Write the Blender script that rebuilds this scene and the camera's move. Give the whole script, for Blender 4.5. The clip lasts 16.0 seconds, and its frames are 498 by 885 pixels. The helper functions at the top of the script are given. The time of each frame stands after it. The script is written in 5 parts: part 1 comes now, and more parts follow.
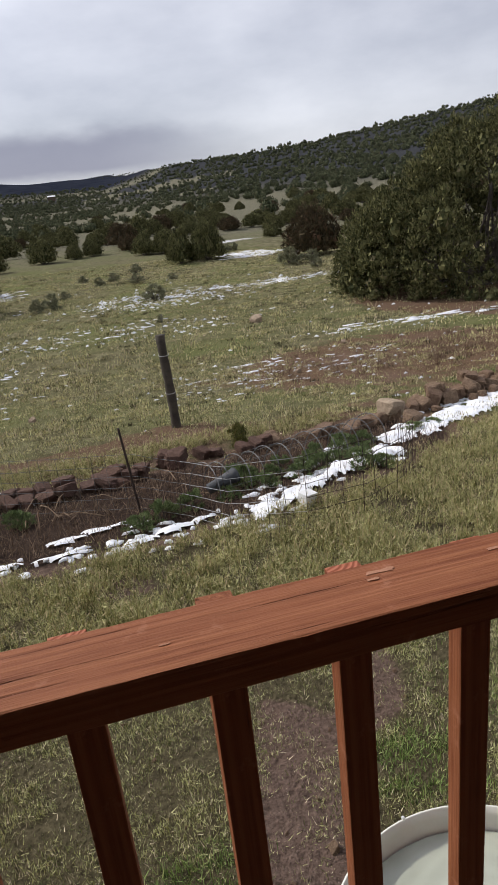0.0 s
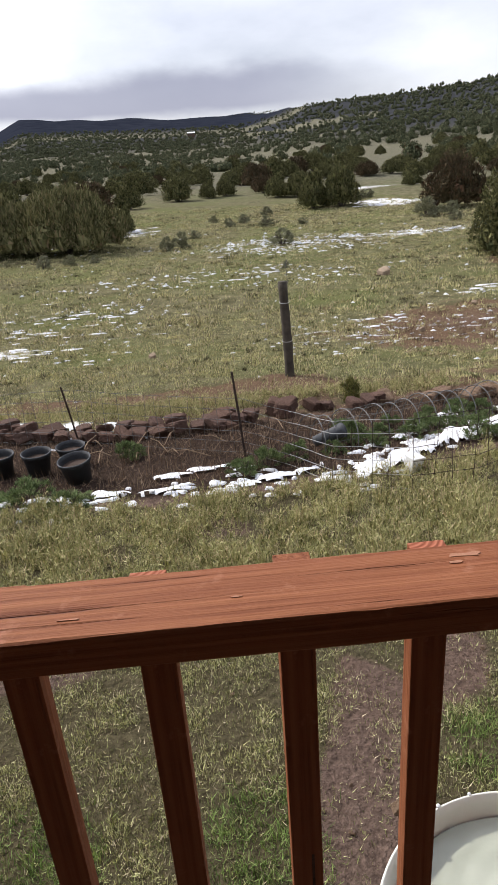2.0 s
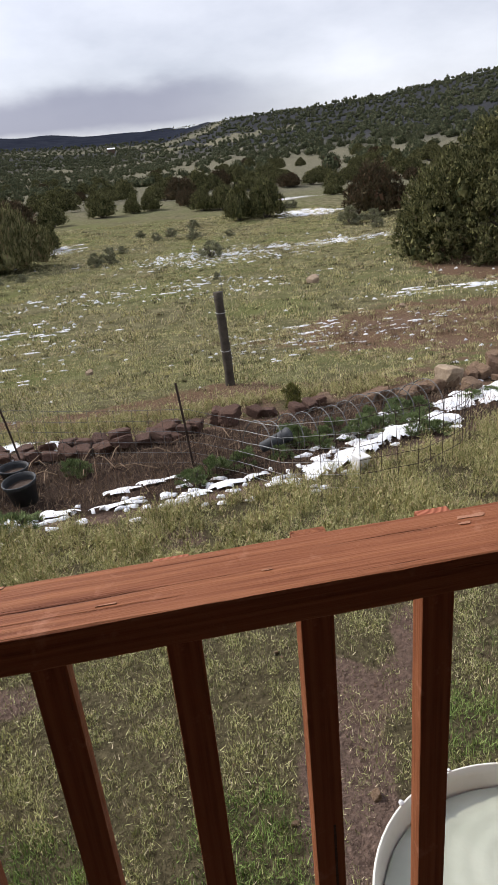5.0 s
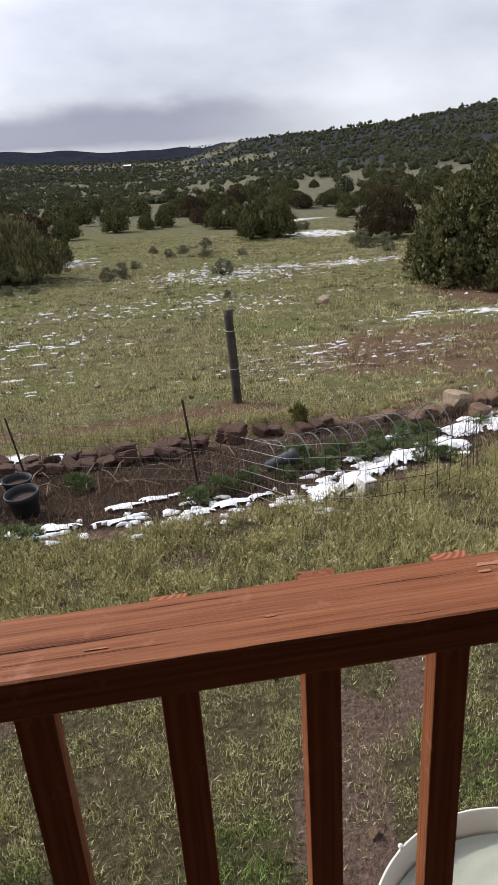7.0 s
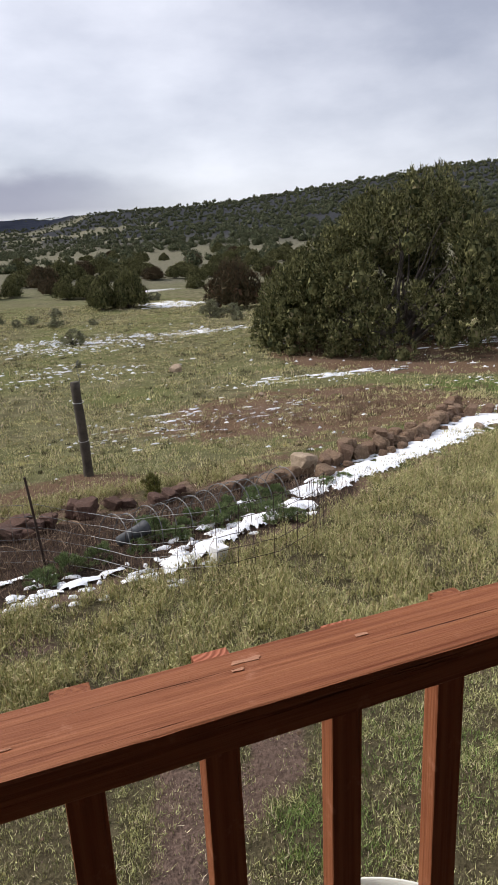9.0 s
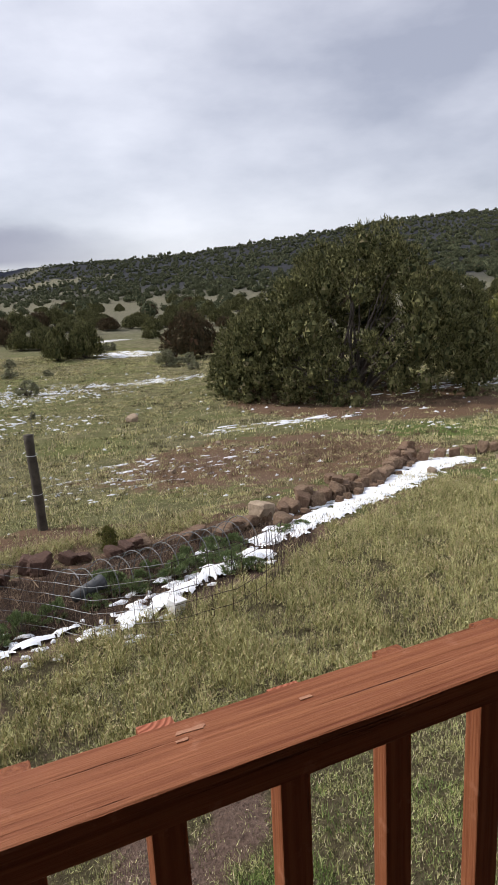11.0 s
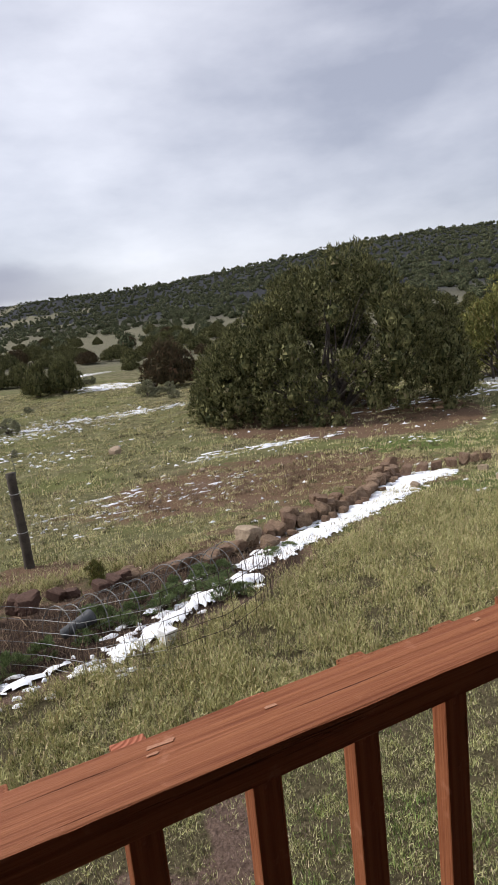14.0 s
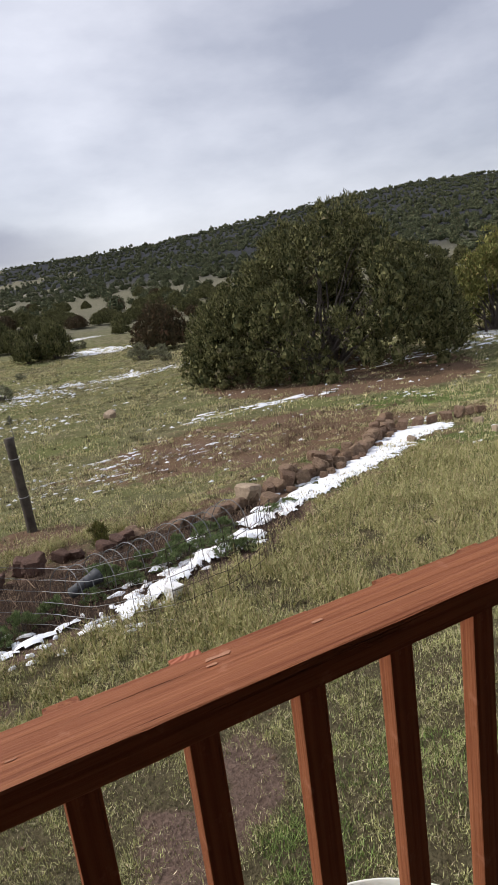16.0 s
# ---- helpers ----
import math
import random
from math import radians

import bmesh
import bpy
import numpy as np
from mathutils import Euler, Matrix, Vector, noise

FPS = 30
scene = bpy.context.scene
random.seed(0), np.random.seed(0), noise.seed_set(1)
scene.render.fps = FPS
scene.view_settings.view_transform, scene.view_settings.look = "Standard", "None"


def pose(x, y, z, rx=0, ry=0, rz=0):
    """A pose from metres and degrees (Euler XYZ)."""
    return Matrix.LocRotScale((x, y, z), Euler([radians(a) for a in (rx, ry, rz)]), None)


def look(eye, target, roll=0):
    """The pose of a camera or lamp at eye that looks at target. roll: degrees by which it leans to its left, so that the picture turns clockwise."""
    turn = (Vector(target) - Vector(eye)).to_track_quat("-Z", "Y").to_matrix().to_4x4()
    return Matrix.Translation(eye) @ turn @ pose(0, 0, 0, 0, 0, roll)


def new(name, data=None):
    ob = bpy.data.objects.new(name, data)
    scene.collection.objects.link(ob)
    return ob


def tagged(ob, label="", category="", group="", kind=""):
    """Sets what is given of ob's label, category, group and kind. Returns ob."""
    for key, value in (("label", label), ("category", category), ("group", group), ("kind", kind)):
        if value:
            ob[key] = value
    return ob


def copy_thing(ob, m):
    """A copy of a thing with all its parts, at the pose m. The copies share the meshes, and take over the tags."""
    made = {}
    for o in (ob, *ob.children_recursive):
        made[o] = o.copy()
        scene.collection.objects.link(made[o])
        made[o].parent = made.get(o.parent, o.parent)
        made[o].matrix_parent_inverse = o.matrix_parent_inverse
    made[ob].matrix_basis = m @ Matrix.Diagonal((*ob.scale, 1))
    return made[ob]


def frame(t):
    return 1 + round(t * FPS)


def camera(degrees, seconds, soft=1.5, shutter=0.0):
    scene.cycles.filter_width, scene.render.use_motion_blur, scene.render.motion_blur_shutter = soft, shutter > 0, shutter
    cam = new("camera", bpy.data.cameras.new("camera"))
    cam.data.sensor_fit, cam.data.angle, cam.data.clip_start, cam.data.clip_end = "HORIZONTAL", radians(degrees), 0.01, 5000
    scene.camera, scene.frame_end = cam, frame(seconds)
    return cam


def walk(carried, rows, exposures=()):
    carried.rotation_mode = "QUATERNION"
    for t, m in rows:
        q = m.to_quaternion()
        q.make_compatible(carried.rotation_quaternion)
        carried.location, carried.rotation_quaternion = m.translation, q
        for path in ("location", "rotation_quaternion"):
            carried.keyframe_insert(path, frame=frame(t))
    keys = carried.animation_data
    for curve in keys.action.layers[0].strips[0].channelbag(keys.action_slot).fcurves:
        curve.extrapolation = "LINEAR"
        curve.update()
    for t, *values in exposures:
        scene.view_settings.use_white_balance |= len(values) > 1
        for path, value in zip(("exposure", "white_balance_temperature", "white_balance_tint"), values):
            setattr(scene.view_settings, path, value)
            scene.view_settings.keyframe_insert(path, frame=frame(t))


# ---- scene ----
cam = camera(41.1, 16.0, soft=0.75)
PATH = [
    (0, (-0.061, -0.555, 2.039), (0.366, 1.277, 1.359), -6.3),
    (0.5, (-0.114, -0.581, 2.021), (0.125, 1.228, 1.204), -8.7),
    (1, (-0.106, -0.582, 2.027), (0.056, 1.231, 1.197), -7.1),
    (1.5, (-0.066, -0.557, 2.033), (0.074, 1.271, 1.235), -5.3),
    (2, (-0.041, -0.551, 2.046), (0.041, 1.284, 1.254), -4.1),
    (2.5, (-0.033, -0.542, 2.042), (0.128, 1.293, 1.263), -3.1),
    (3, (-0.062, -0.548, 2.045), (0.131, 1.294, 1.29), -3.3),
    (3.5, (-0.098, -0.546, 2.037), (0.165, 1.285, 1.277), -2.2),
    (4, (-0.122, -0.564, 2.039), (0.155, 1.269, 1.289), -3.5),
    (4.5, (-0.123, -0.583, 2.036), (0.148, 1.239, 1.257), -5.5),
    (7, (-0.117, -0.533, 2.033), (0.142, 1.314, 1.309), -3.6),
    (7.5, (-0.121, -0.562, 2.027), (0.26, 1.248, 1.267), -4.8),
    (8, (-0.088, -0.573, 2.024), (0.396, 1.205, 1.247), -4.9),
    (8.5, (-0.034, -0.568, 2.053), (0.613, 1.217, 1.422), -2.7),
    (9, (-0.004, -0.548, 2.062), (0.677, 1.247, 1.504), -2.6),
    (9.5, (-0.005, -0.569, 2.086), (0.789, 1.199, 1.591), -2.7),
    (12, (0.017, -0.564, 2.083), (0.852, 1.206, 1.669), -2.6),
    (12.5, (-0.037, -0.62, 2.085), (0.915, 1.082, 1.638), -3.7),
    (13, (-0.065, -0.619, 2.056), (0.871, 1.096, 1.63), -4.3),
    (13.5, (-0.032, -0.642, 2.072), (0.885, 1.079, 1.624), -5.6),
    (14, (0.022, -0.62, 2.089), (0.89, 1.146, 1.733), -5.9),
    (14.5, (0.035, -0.588, 2.099), (0.786, 1.235, 1.764), -4.4),
    (15, (0.008, -0.56, 2.096), (0.62, 1.301, 1.692), -5.1),
    (15.5, (-0.025, -0.588, 2.082), (0.752, 1.189, 1.595), -5.8),
    (16, (-0.047, -0.627, 2.068), (0.816, 1.115, 1.596), -7.5),
]
EXPOSURES = [(0.0, -0.22), (0.5, 0.25), (1.0, 0.34), (1.6, 0.26), (2.5, 0.14), (4.5, 0.08), (7.0, -0.05), (7.5, 0.12), (8.0, 0.3), (8.5, 0.12), (9.5, -0.03), (12.5, 0.0), (13.5, 0.05), (14.5, -0.15), (15.0, -0.25), (15.5, -0.12), (16.0, -0.08)]
walk(cam, [(t, look(eye, target, roll)) for t, eye, target, roll in PATH], EXPOSURES)

# ---- light ----
SUN_AZ, SUN_EL = -52.0, 40.0
world = bpy.data.worlds.new("cloudy_sky")
scene.world = world
world.use_nodes = True
wn, wl = world.node_tree.nodes, world.node_tree.links
sky = wn.new("ShaderNodeTexSky")
sky.sky_type, sky.sun_disc = "NISHITA", False
sky.sun_elevation, sky.sun_rotation = radians(SUN_EL), radians(SUN_AZ)
coord = wn.new("ShaderNodeTexCoord")
stretch = wn.new("ShaderNodeMapping")
stretch.inputs["Scale"].default_value = (1.5, 1.5, 3.6)
wl.new(coord.outputs["Generated"], stretch.inputs["Vector"])
puffs = wn.new("ShaderNodeTexNoise")
puffs.inputs["Scale"].default_value, puffs.inputs["Detail"].default_value, puffs.inputs["Roughness"].default_value = 1.5, 7.0, 0.52
wl.new(stretch.outputs["Vector"], puffs.inputs["Vector"])
tone = wn.new("ShaderNodeValToRGB")
tone.color_ramp.elements[0].position, tone.color_ramp.elements[0].color = 0.30, (0.42, 0.43, 0.52, 1)
tone.color_ramp.elements[1].position, tone.color_ramp.elements[1].color = 0.64, (0.90, 0.90, 0.985, 1)
wl.new(puffs.outputs["Fac"], tone.inputs["Fac"])
# the cloud glows round the veiled sun
sun_way = Vector((math.sin(radians(SUN_AZ)) * math.cos(radians(SUN_EL)), math.cos(radians(SUN_AZ)) * math.cos(radians(SUN_EL)), math.sin(radians(SUN_EL))))
dot = wn.new("ShaderNodeVectorMath")
dot.operation = "DOT_PRODUCT"
wl.new(coord.outputs["Generated"], dot.inputs[0])
dot.inputs[1].default_value = sun_way
glow = wn.new("ShaderNodeMapRange")
glow.interpolation_type = "SMOOTHSTEP"
for key, value in (("From Min", 0.55), ("From Max", 0.98), ("To Min", 0.86), ("To Max", 2.0)):
    glow.inputs[key].default_value = value
wl.new(dot.outputs["Value"], glow.inputs["Value"])
lit = wn.new("ShaderNodeVectorMath")
lit.operation = "SCALE"
wl.new(tone.outputs["Color"], lit.inputs[0])
wl.new(glow.outputs["Result"], lit.inputs["Scale"])
thin = wn.new("ShaderNodeVectorMath")
thin.operation = "SCALE"
thin.inputs["Scale"].default_value = 0.03
wl.new(sky.outputs["Color"], thin.inputs[0])
both = wn.new("ShaderNodeVectorMath")
wl.new(lit.outputs["Vector"], both.inputs[0])
wl.new(thin.outputs["Vector"], both.inputs[1])
# a bank of darker cloud low over the mesa
split = wn.new("ShaderNodeSeparateXYZ")
wl.new(coord.outputs["Generated"], split.inputs[0])


def sky_maths(how, a, b):
    n = wn.new("ShaderNodeMath")
    n.operation = how
    for socket, value in zip(n.inputs, (a, b)):
        if isinstance(value, bpy.types.NodeSocket):
            wl.new(value, socket)
        else:
            socket.default_value = value
    return n.outputs[0]


def sky_step(value, low, high):
    n = wn.new("ShaderNodeMapRange")
    n.interpolation_type = "SMOOTHSTEP"
    wl.new(value, n.inputs["Value"])
    n.inputs["From Min"].default_value, n.inputs["From Max"].default_value = low, high
    return n.outputs["Result"]


ragged = sky_maths("ADD", split.outputs["Z"], sky_maths("MULTIPLY", sky_maths("SUBTRACT", puffs.outputs["Fac"], 0.5), 0.12))
bank = sky_maths("MULTIPLY", sky_step(ragged, 0.038, 0.056), sky_step(ragged, 0.112, 0.080))
bank = sky_maths("MULTIPLY", bank, sky_step(split.outputs["X"], 0.30, 0.05))
dim = wn.new("ShaderNodeMix")
dim.data_type = "RGBA"
wl.new(sky_maths("MULTIPLY", bank, 0.75), dim.inputs[0])
wl.new(both.outputs["Vector"], dim.inputs[6])
dim.inputs[7].default_value = (0.30, 0.31, 0.42, 1)
wl.new(dim.outputs[2], wn["Background"].inputs["Color"])
wn["Background"].inputs["Strength"].default_value = 1.02

sun = new("sun", bpy.data.lights.new("sun", "SUN"))
sun.data.energy, sun.data.angle, sun.data.color = 3.4, radians(2), (1.0, 0.925, 0.835)
sun.matrix_world = look(sun_way * 50, (0, 0, 0))


# ---- materials ----
class Nodes:
    """A short way to write node materials."""

    def __init__(self, name, rough=0.8, metal=0.0, spec=0.3):
        self.mat = bpy.data.materials.new(name)
        self.mat.use_nodes = True
        self.tree = self.mat.node_tree
        self.bsdf = self.tree.nodes["Principled BSDF"]
        self.bsdf.inputs["Roughness"].default_value = rough
        self.bsdf.inputs["Metallic"].default_value = metal
        self.bsdf.inputs["Specular IOR Level"].default_value = spec
        self.where = self.tree.nodes.new("ShaderNodeTexCoord").outputs["Object"]

    def node(self, kind, **inputs):
        n = self.tree.nodes.new(kind)
        for key, value in inputs.items():
            self.put(n.inputs[key.replace("_", " ")], value)
        return n

    def put(self, socket, value):
        if isinstance(value, bpy.types.NodeSocket):
            self.tree.links.new(value, socket)
        elif isinstance(value, tuple) and len(value) == 3 and socket.type == "RGBA":
            socket.default_value = (*value, 1)
        else:
            socket.default_value = value

    def noise(self, scale, detail=4.0, rough=0.55, stretch=None):
        vec = self.where
        if stretch:
            vec = self.node("ShaderNodeMapping", Vector=vec, Scale=stretch).outputs["Vector"]
        return self.node("ShaderNodeTexNoise", Vector=vec, Scale=scale, Detail=detail, Roughness=rough).outputs["Fac"]

    def ramp(self, fac, low, high):
        n = self.node("ShaderNodeMapRange", Value=fac)
        n.inputs["From Min"].default_value, n.inputs["From Max"].default_value = low, high
        return n.outputs["Result"]

    def mix(self, fac, a, b):
        n = self.tree.nodes.new("ShaderNodeMix")
        n.data_type = "RGBA"
        self.put(n.inputs[0], fac)
        self.put(n.inputs[6], a)
        self.put(n.inputs[7], b)
        return n.outputs[2]

    def maths(self, how, a, b=0.0):
        n = self.tree.nodes.new("ShaderNodeMath")
        n.operation = how
        self.put(n.inputs[0], a)
        self.put(n.inputs[1], b)
        return n.outputs[0]

    def colour(self, value):
        self.put(self.bsdf.inputs["Base Color"], value)
        return self

    def bump(self, height, strength, distance):
        n = self.node("ShaderNodeBump", Height=height, Strength=strength, Distance=distance)
        self.tree.links.new(n.outputs["Normal"], self.bsdf.inputs["Normal"])
        return self

    def island(self):
        return self.tree.nodes.new("ShaderNodeNewGeometry").outputs["Random Per Island"]

    def chance(self):
        return self.tree.nodes.new("ShaderNodeObjectInfo").outputs["Random"]


def plain(name, a, b, scale, rough=0.8, metal=0.0, strength=0.3, distance=0.01, detail=5.0, spec=0.3):
    """Two shades mixed by coarse and fine noise, with relief."""
    n = Nodes(name, rough, metal, spec)
    coarse, fine = n.noise(scale, detail), n.noise(scale * 9, 3.0)
    n.colour(n.mix(n.ramp(n.maths("ADD", n.maths("MULTIPLY", coarse, 0.7), n.maths("MULTIPLY", fine, 0.3)), 0.32, 0.66), a, b))
    return n.bump(fine, strength, distance).mat


def leaf(name, dark, pale, odd=None, share=0.12, scale=1.2, fine=7.0):
    """Foliage: the shade differs from leaf to leaf, tuft to tuft and clump to clump."""
    n = Nodes(name, 0.8, 0.0, 0.1)
    shade = n.maths("ADD", n.maths("MULTIPLY", n.island(), 0.45), n.maths("MULTIPLY", n.noise(scale, 3.0), 0.25))
    shade = n.maths("ADD", shade, n.maths("MULTIPLY", n.noise(fine, 2.0), 0.45))
    tint = n.mix(n.ramp(shade, 0.38, 0.74), dark, pale)
    if odd:
        pick = n.maths("GREATER_THAN", n.maths("FRACT", n.maths("MULTIPLY", n.island(), 7.31)), 1 - share)
        tint = n.mix(pick, tint, odd)
    n.colour(tint)
    return n.mat


def stained_wood(name, along, across):
    """Rough, sun-worn red stain; along and across: how the grain is drawn out."""
    n = Nodes(name, 0.7, 0.0, 0.25)
    grain = n.noise(60, 6.0, 0.6, along)
    cracks = n.noise(38, 4.0, 0.55, across)
    worn, blotch = n.noise(26, 5.0, 0.65), n.noise(5, 4.0)
    base = n.mix(n.ramp(grain, 0.38, 0.62), (0.180, 0.053, 0.021), (0.320, 0.122, 0.054))
    base = n.mix(n.ramp(blotch, 0.42, 0.75), base, (0.285, 0.103, 0.047))
    base = n.mix(n.ramp(worn, 0.60, 0.75), base, (0.39, 0.17, 0.10))
    base = n.mix(n.ramp(cracks, 0.35, 0.29), base, (0.11, 0.034, 0.02))
    n.colour(base)
    deep = n.maths("ADD", n.maths("MULTIPLY", grain, 0.7), n.maths("MULTIPLY", n.ramp(cracks, 0.29, 0.38), 1.0))
    deep = n.maths("ADD", deep, n.maths("MULTIPLY", worn, 0.4))
    return n.bump(deep, 1.0, 0.0045).mat


def end_grain(name):
    n = Nodes(name, 0.75)
    rings = n.node("ShaderNodeTexWave", Vector=n.node("ShaderNodeMapping", Vector=n.where, Location=(0.02, -0.03, 0.0)).outputs["Vector"], Scale=55.0, Distortion=3.5, Detail=3.0)
    rings.wave_type, rings.rings_direction = "RINGS", "Z"
    n.colour(n.mix(rings.outputs["Fac"], (0.29, 0.085, 0.042), (0.42, 0.15, 0.085)))
    return n.bump(rings.outputs["Fac"], 0.4, 0.002).mat


RAIL = stained_wood("red_stained_wood", (0.045, 2.2, 2.2), (0.05, 2.4, 2.4))
PALING = stained_wood("red_stained_upright_wood", (2.2, 2.2, 0.045), (2.4, 2.4, 0.05))
RAIL_END = end_grain("red_stained_end_grain")
BARE = plain("bare_wood", (0.38, 0.17, 0.10), (0.48, 0.26, 0.165), 60, 0.8)
DECK = plain("weathered_deck_wood", (0.13, 0.085, 0.06), (0.20, 0.135, 0.10), 6, 0.9)
SIDING = plain("weathered_siding", (0.10, 0.07, 0.05), (0.15, 0.105, 0.078), 3, 0.9)
POST = plain("weathered_post_wood", (0.03, 0.025, 0.02), (0.095, 0.08, 0.063), 7, 0.9, 0, 0.6, 0.01)
BARK = plain("juniper_bark", (0.055, 0.045, 0.038), (0.16, 0.135, 0.115), 9, 0.95, 0, 0.8, 0.03)
RUST = plain("rusty_steel", (0.035, 0.025, 0.022), (0.075, 0.05, 0.04), 30, 0.7, 0.4)
WIRE = plain("galvanised_wire", (0.10, 0.10, 0.10), (0.23, 0.23, 0.23), 20, 0.5, 0.75)
# paler than WIRE: the sun's glint on the wire is put into its colour
BRIGHT = plain("glinting_galvanised_wire", (0.42, 0.42, 0.42), (0.62, 0.62, 0.62), 20, 0.42, 0.6)
BLACK = plain("black_plastic", (0.022, 0.024, 0.026), (0.045, 0.048, 0.052), 14, 0.55)
GREY = plain("grey_plastic", (0.04, 0.044, 0.05), (0.08, 0.086, 0.094), 12, 0.6)
TUB = plain("pale_plastic", (0.78, 0.80, 0.73), (0.86, 0.87, 0.81), 5, 0.42, 0, 0.08, 0.004)
WHITE = plain("white_plastic", (0.70, 0.70, 0.70), (0.80, 0.80, 0.80), 8, 0.4)
YELLOW = plain("yellow_plastic", (0.62, 0.42, 0.02), (0.74, 0.54, 0.05), 14, 0.45)
SOIL = plain("damp_soil", (0.045, 0.032, 0.026), (0.11, 0.075, 0.058), 8, 0.95, 0, 0.8, 0.02)
CLOD = plain("crumbly_soil", (0.08, 0.056, 0.046), (0.25, 0.18, 0.145), 22, 0.95)
STRAW = leaf("dead_stems", (0.12, 0.075, 0.05), (0.30, 0.22, 0.15))
JUNIPER = leaf("juniper_foliage", (0.032, 0.039, 0.015), (0.182, 0.176, 0.076), (0.19, 0.165, 0.09), 0.05, 0.9)
JUNIPER_OLIVE = leaf("olive_juniper_foliage", (0.065, 0.070, 0.028), (0.25, 0.235, 0.115), (0.27, 0.21, 0.12), 0.1, 0.9)
JUNIPER_RED = leaf("rusty_juniper_foliage", (0.040, 0.034, 0.019), (0.098, 0.074, 0.040), (0.12, 0.07, 0.042), 0.15, 0.9)
JUNIPER_YELLOW = leaf("yellowish_juniper_foliage", (0.075, 0.083, 0.024), (0.23, 0.225, 0.075), (0.20, 0.15, 0.06), 0.1, 0.9)
FOREST = leaf("distant_juniper_foliage", (0.038, 0.047, 0.025), (0.115, 0.125, 0.066), (0.12, 0.10, 0.06), 0.06, 0.03)
BRUSH = leaf("dark_low_brush", (0.035, 0.032, 0.018), (0.125, 0.110, 0.060))
SAGE = leaf("sagebrush_foliage", (0.12, 0.125, 0.075), (0.34, 0.335, 0.22))
GREENS = leaf("garden_leaves", (0.08, 0.115, 0.045), (0.25, 0.31, 0.14))
WEED = leaf("tall_weeds", (0.13, 0.135, 0.045), (0.53, 0.505, 0.245), (0.51, 0.41, 0.25), 0.20, 1.6, 9.0)
LAWN = leaf("short_lawn_grass", (0.125, 0.14, 0.048), (0.66, 0.66, 0.33), (0.70, 0.61, 0.43), 0.16, 1.4, 16.0)
LUSH = leaf("green_grass", (0.080, 0.130, 0.034), (0.33, 0.45, 0.15), (0.40, 0.42, 0.18), 0.12, 2.0)
FIELD = leaf("pasture_grass", (0.100, 0.094, 0.040), (0.68, 0.63, 0.33), (0.60, 0.50, 0.34), 0.18, 1.1, 6.0)


def rock(name, a, b):
    n = Nodes(name, 0.9, 0.0, 0.2)
    coarse, fine = n.noise(4.0, 6.0, 0.65), n.noise(38, 5.0, 0.6)
    tint = n.mix(n.ramp(coarse, 0.3, 0.7), a, b)
    tint = n.mix(n.maths("MULTIPLY", n.chance(), 0.45), tint, (0.13, 0.072, 0.050))
    tint = n.mix(n.ramp(n.noise(11, 3.0), 0.64, 0.78), tint, (0.22, 0.17, 0.125))
    n.colour(tint)
    return n.bump(n.maths("ADD", coarse, n.maths("MULTIPLY", fine, 0.4)), 0.7, 0.03).mat


STONE = rock("brown_sandstone", (0.11, 0.072, 0.047), (0.30, 0.210, 0.140))
# red-brown stone, darkened in colour for the shade on its near side
SHADED_STONE = rock("shaded_red_sandstone", (0.050, 0.030, 0.025), (0.125, 0.076, 0.058))
PALE_STONE = rock("pale_sandstone", (0.28, 0.215, 0.15), (0.46, 0.37, 0.27))


def snow_material():
    n = Nodes("melting_snow", 0.65, 0.0, 0.3)
    n.colour(n.mix(n.ramp(n.noise(7, 5.0), 0.35, 0.62), (0.66, 0.69, 0.74), (0.84, 0.85, 0.87)))
    n.bsdf.inputs["Subsurface Weight"].default_value = 0.0
    return n.bump(n.noise(26, 4.0), 0.5, 0.02).mat


SNOW = snow_material()


def water_material():
    n = Nodes("sky_pale_water", 0.04, 0.0, 0.5)
    # the pale base colour carries part of the bright sky's reflection
    n.colour(n.mix(n.ramp(n.noise(3.0, 3.0), 0.3, 0.7), (0.36, 0.39, 0.32), (0.50, 0.53, 0.45)))
    return n.bump(n.noise(16, 3.0, 0.5, (1, 1, 1)), 0.25, 0.01).mat


WATER = water_material()


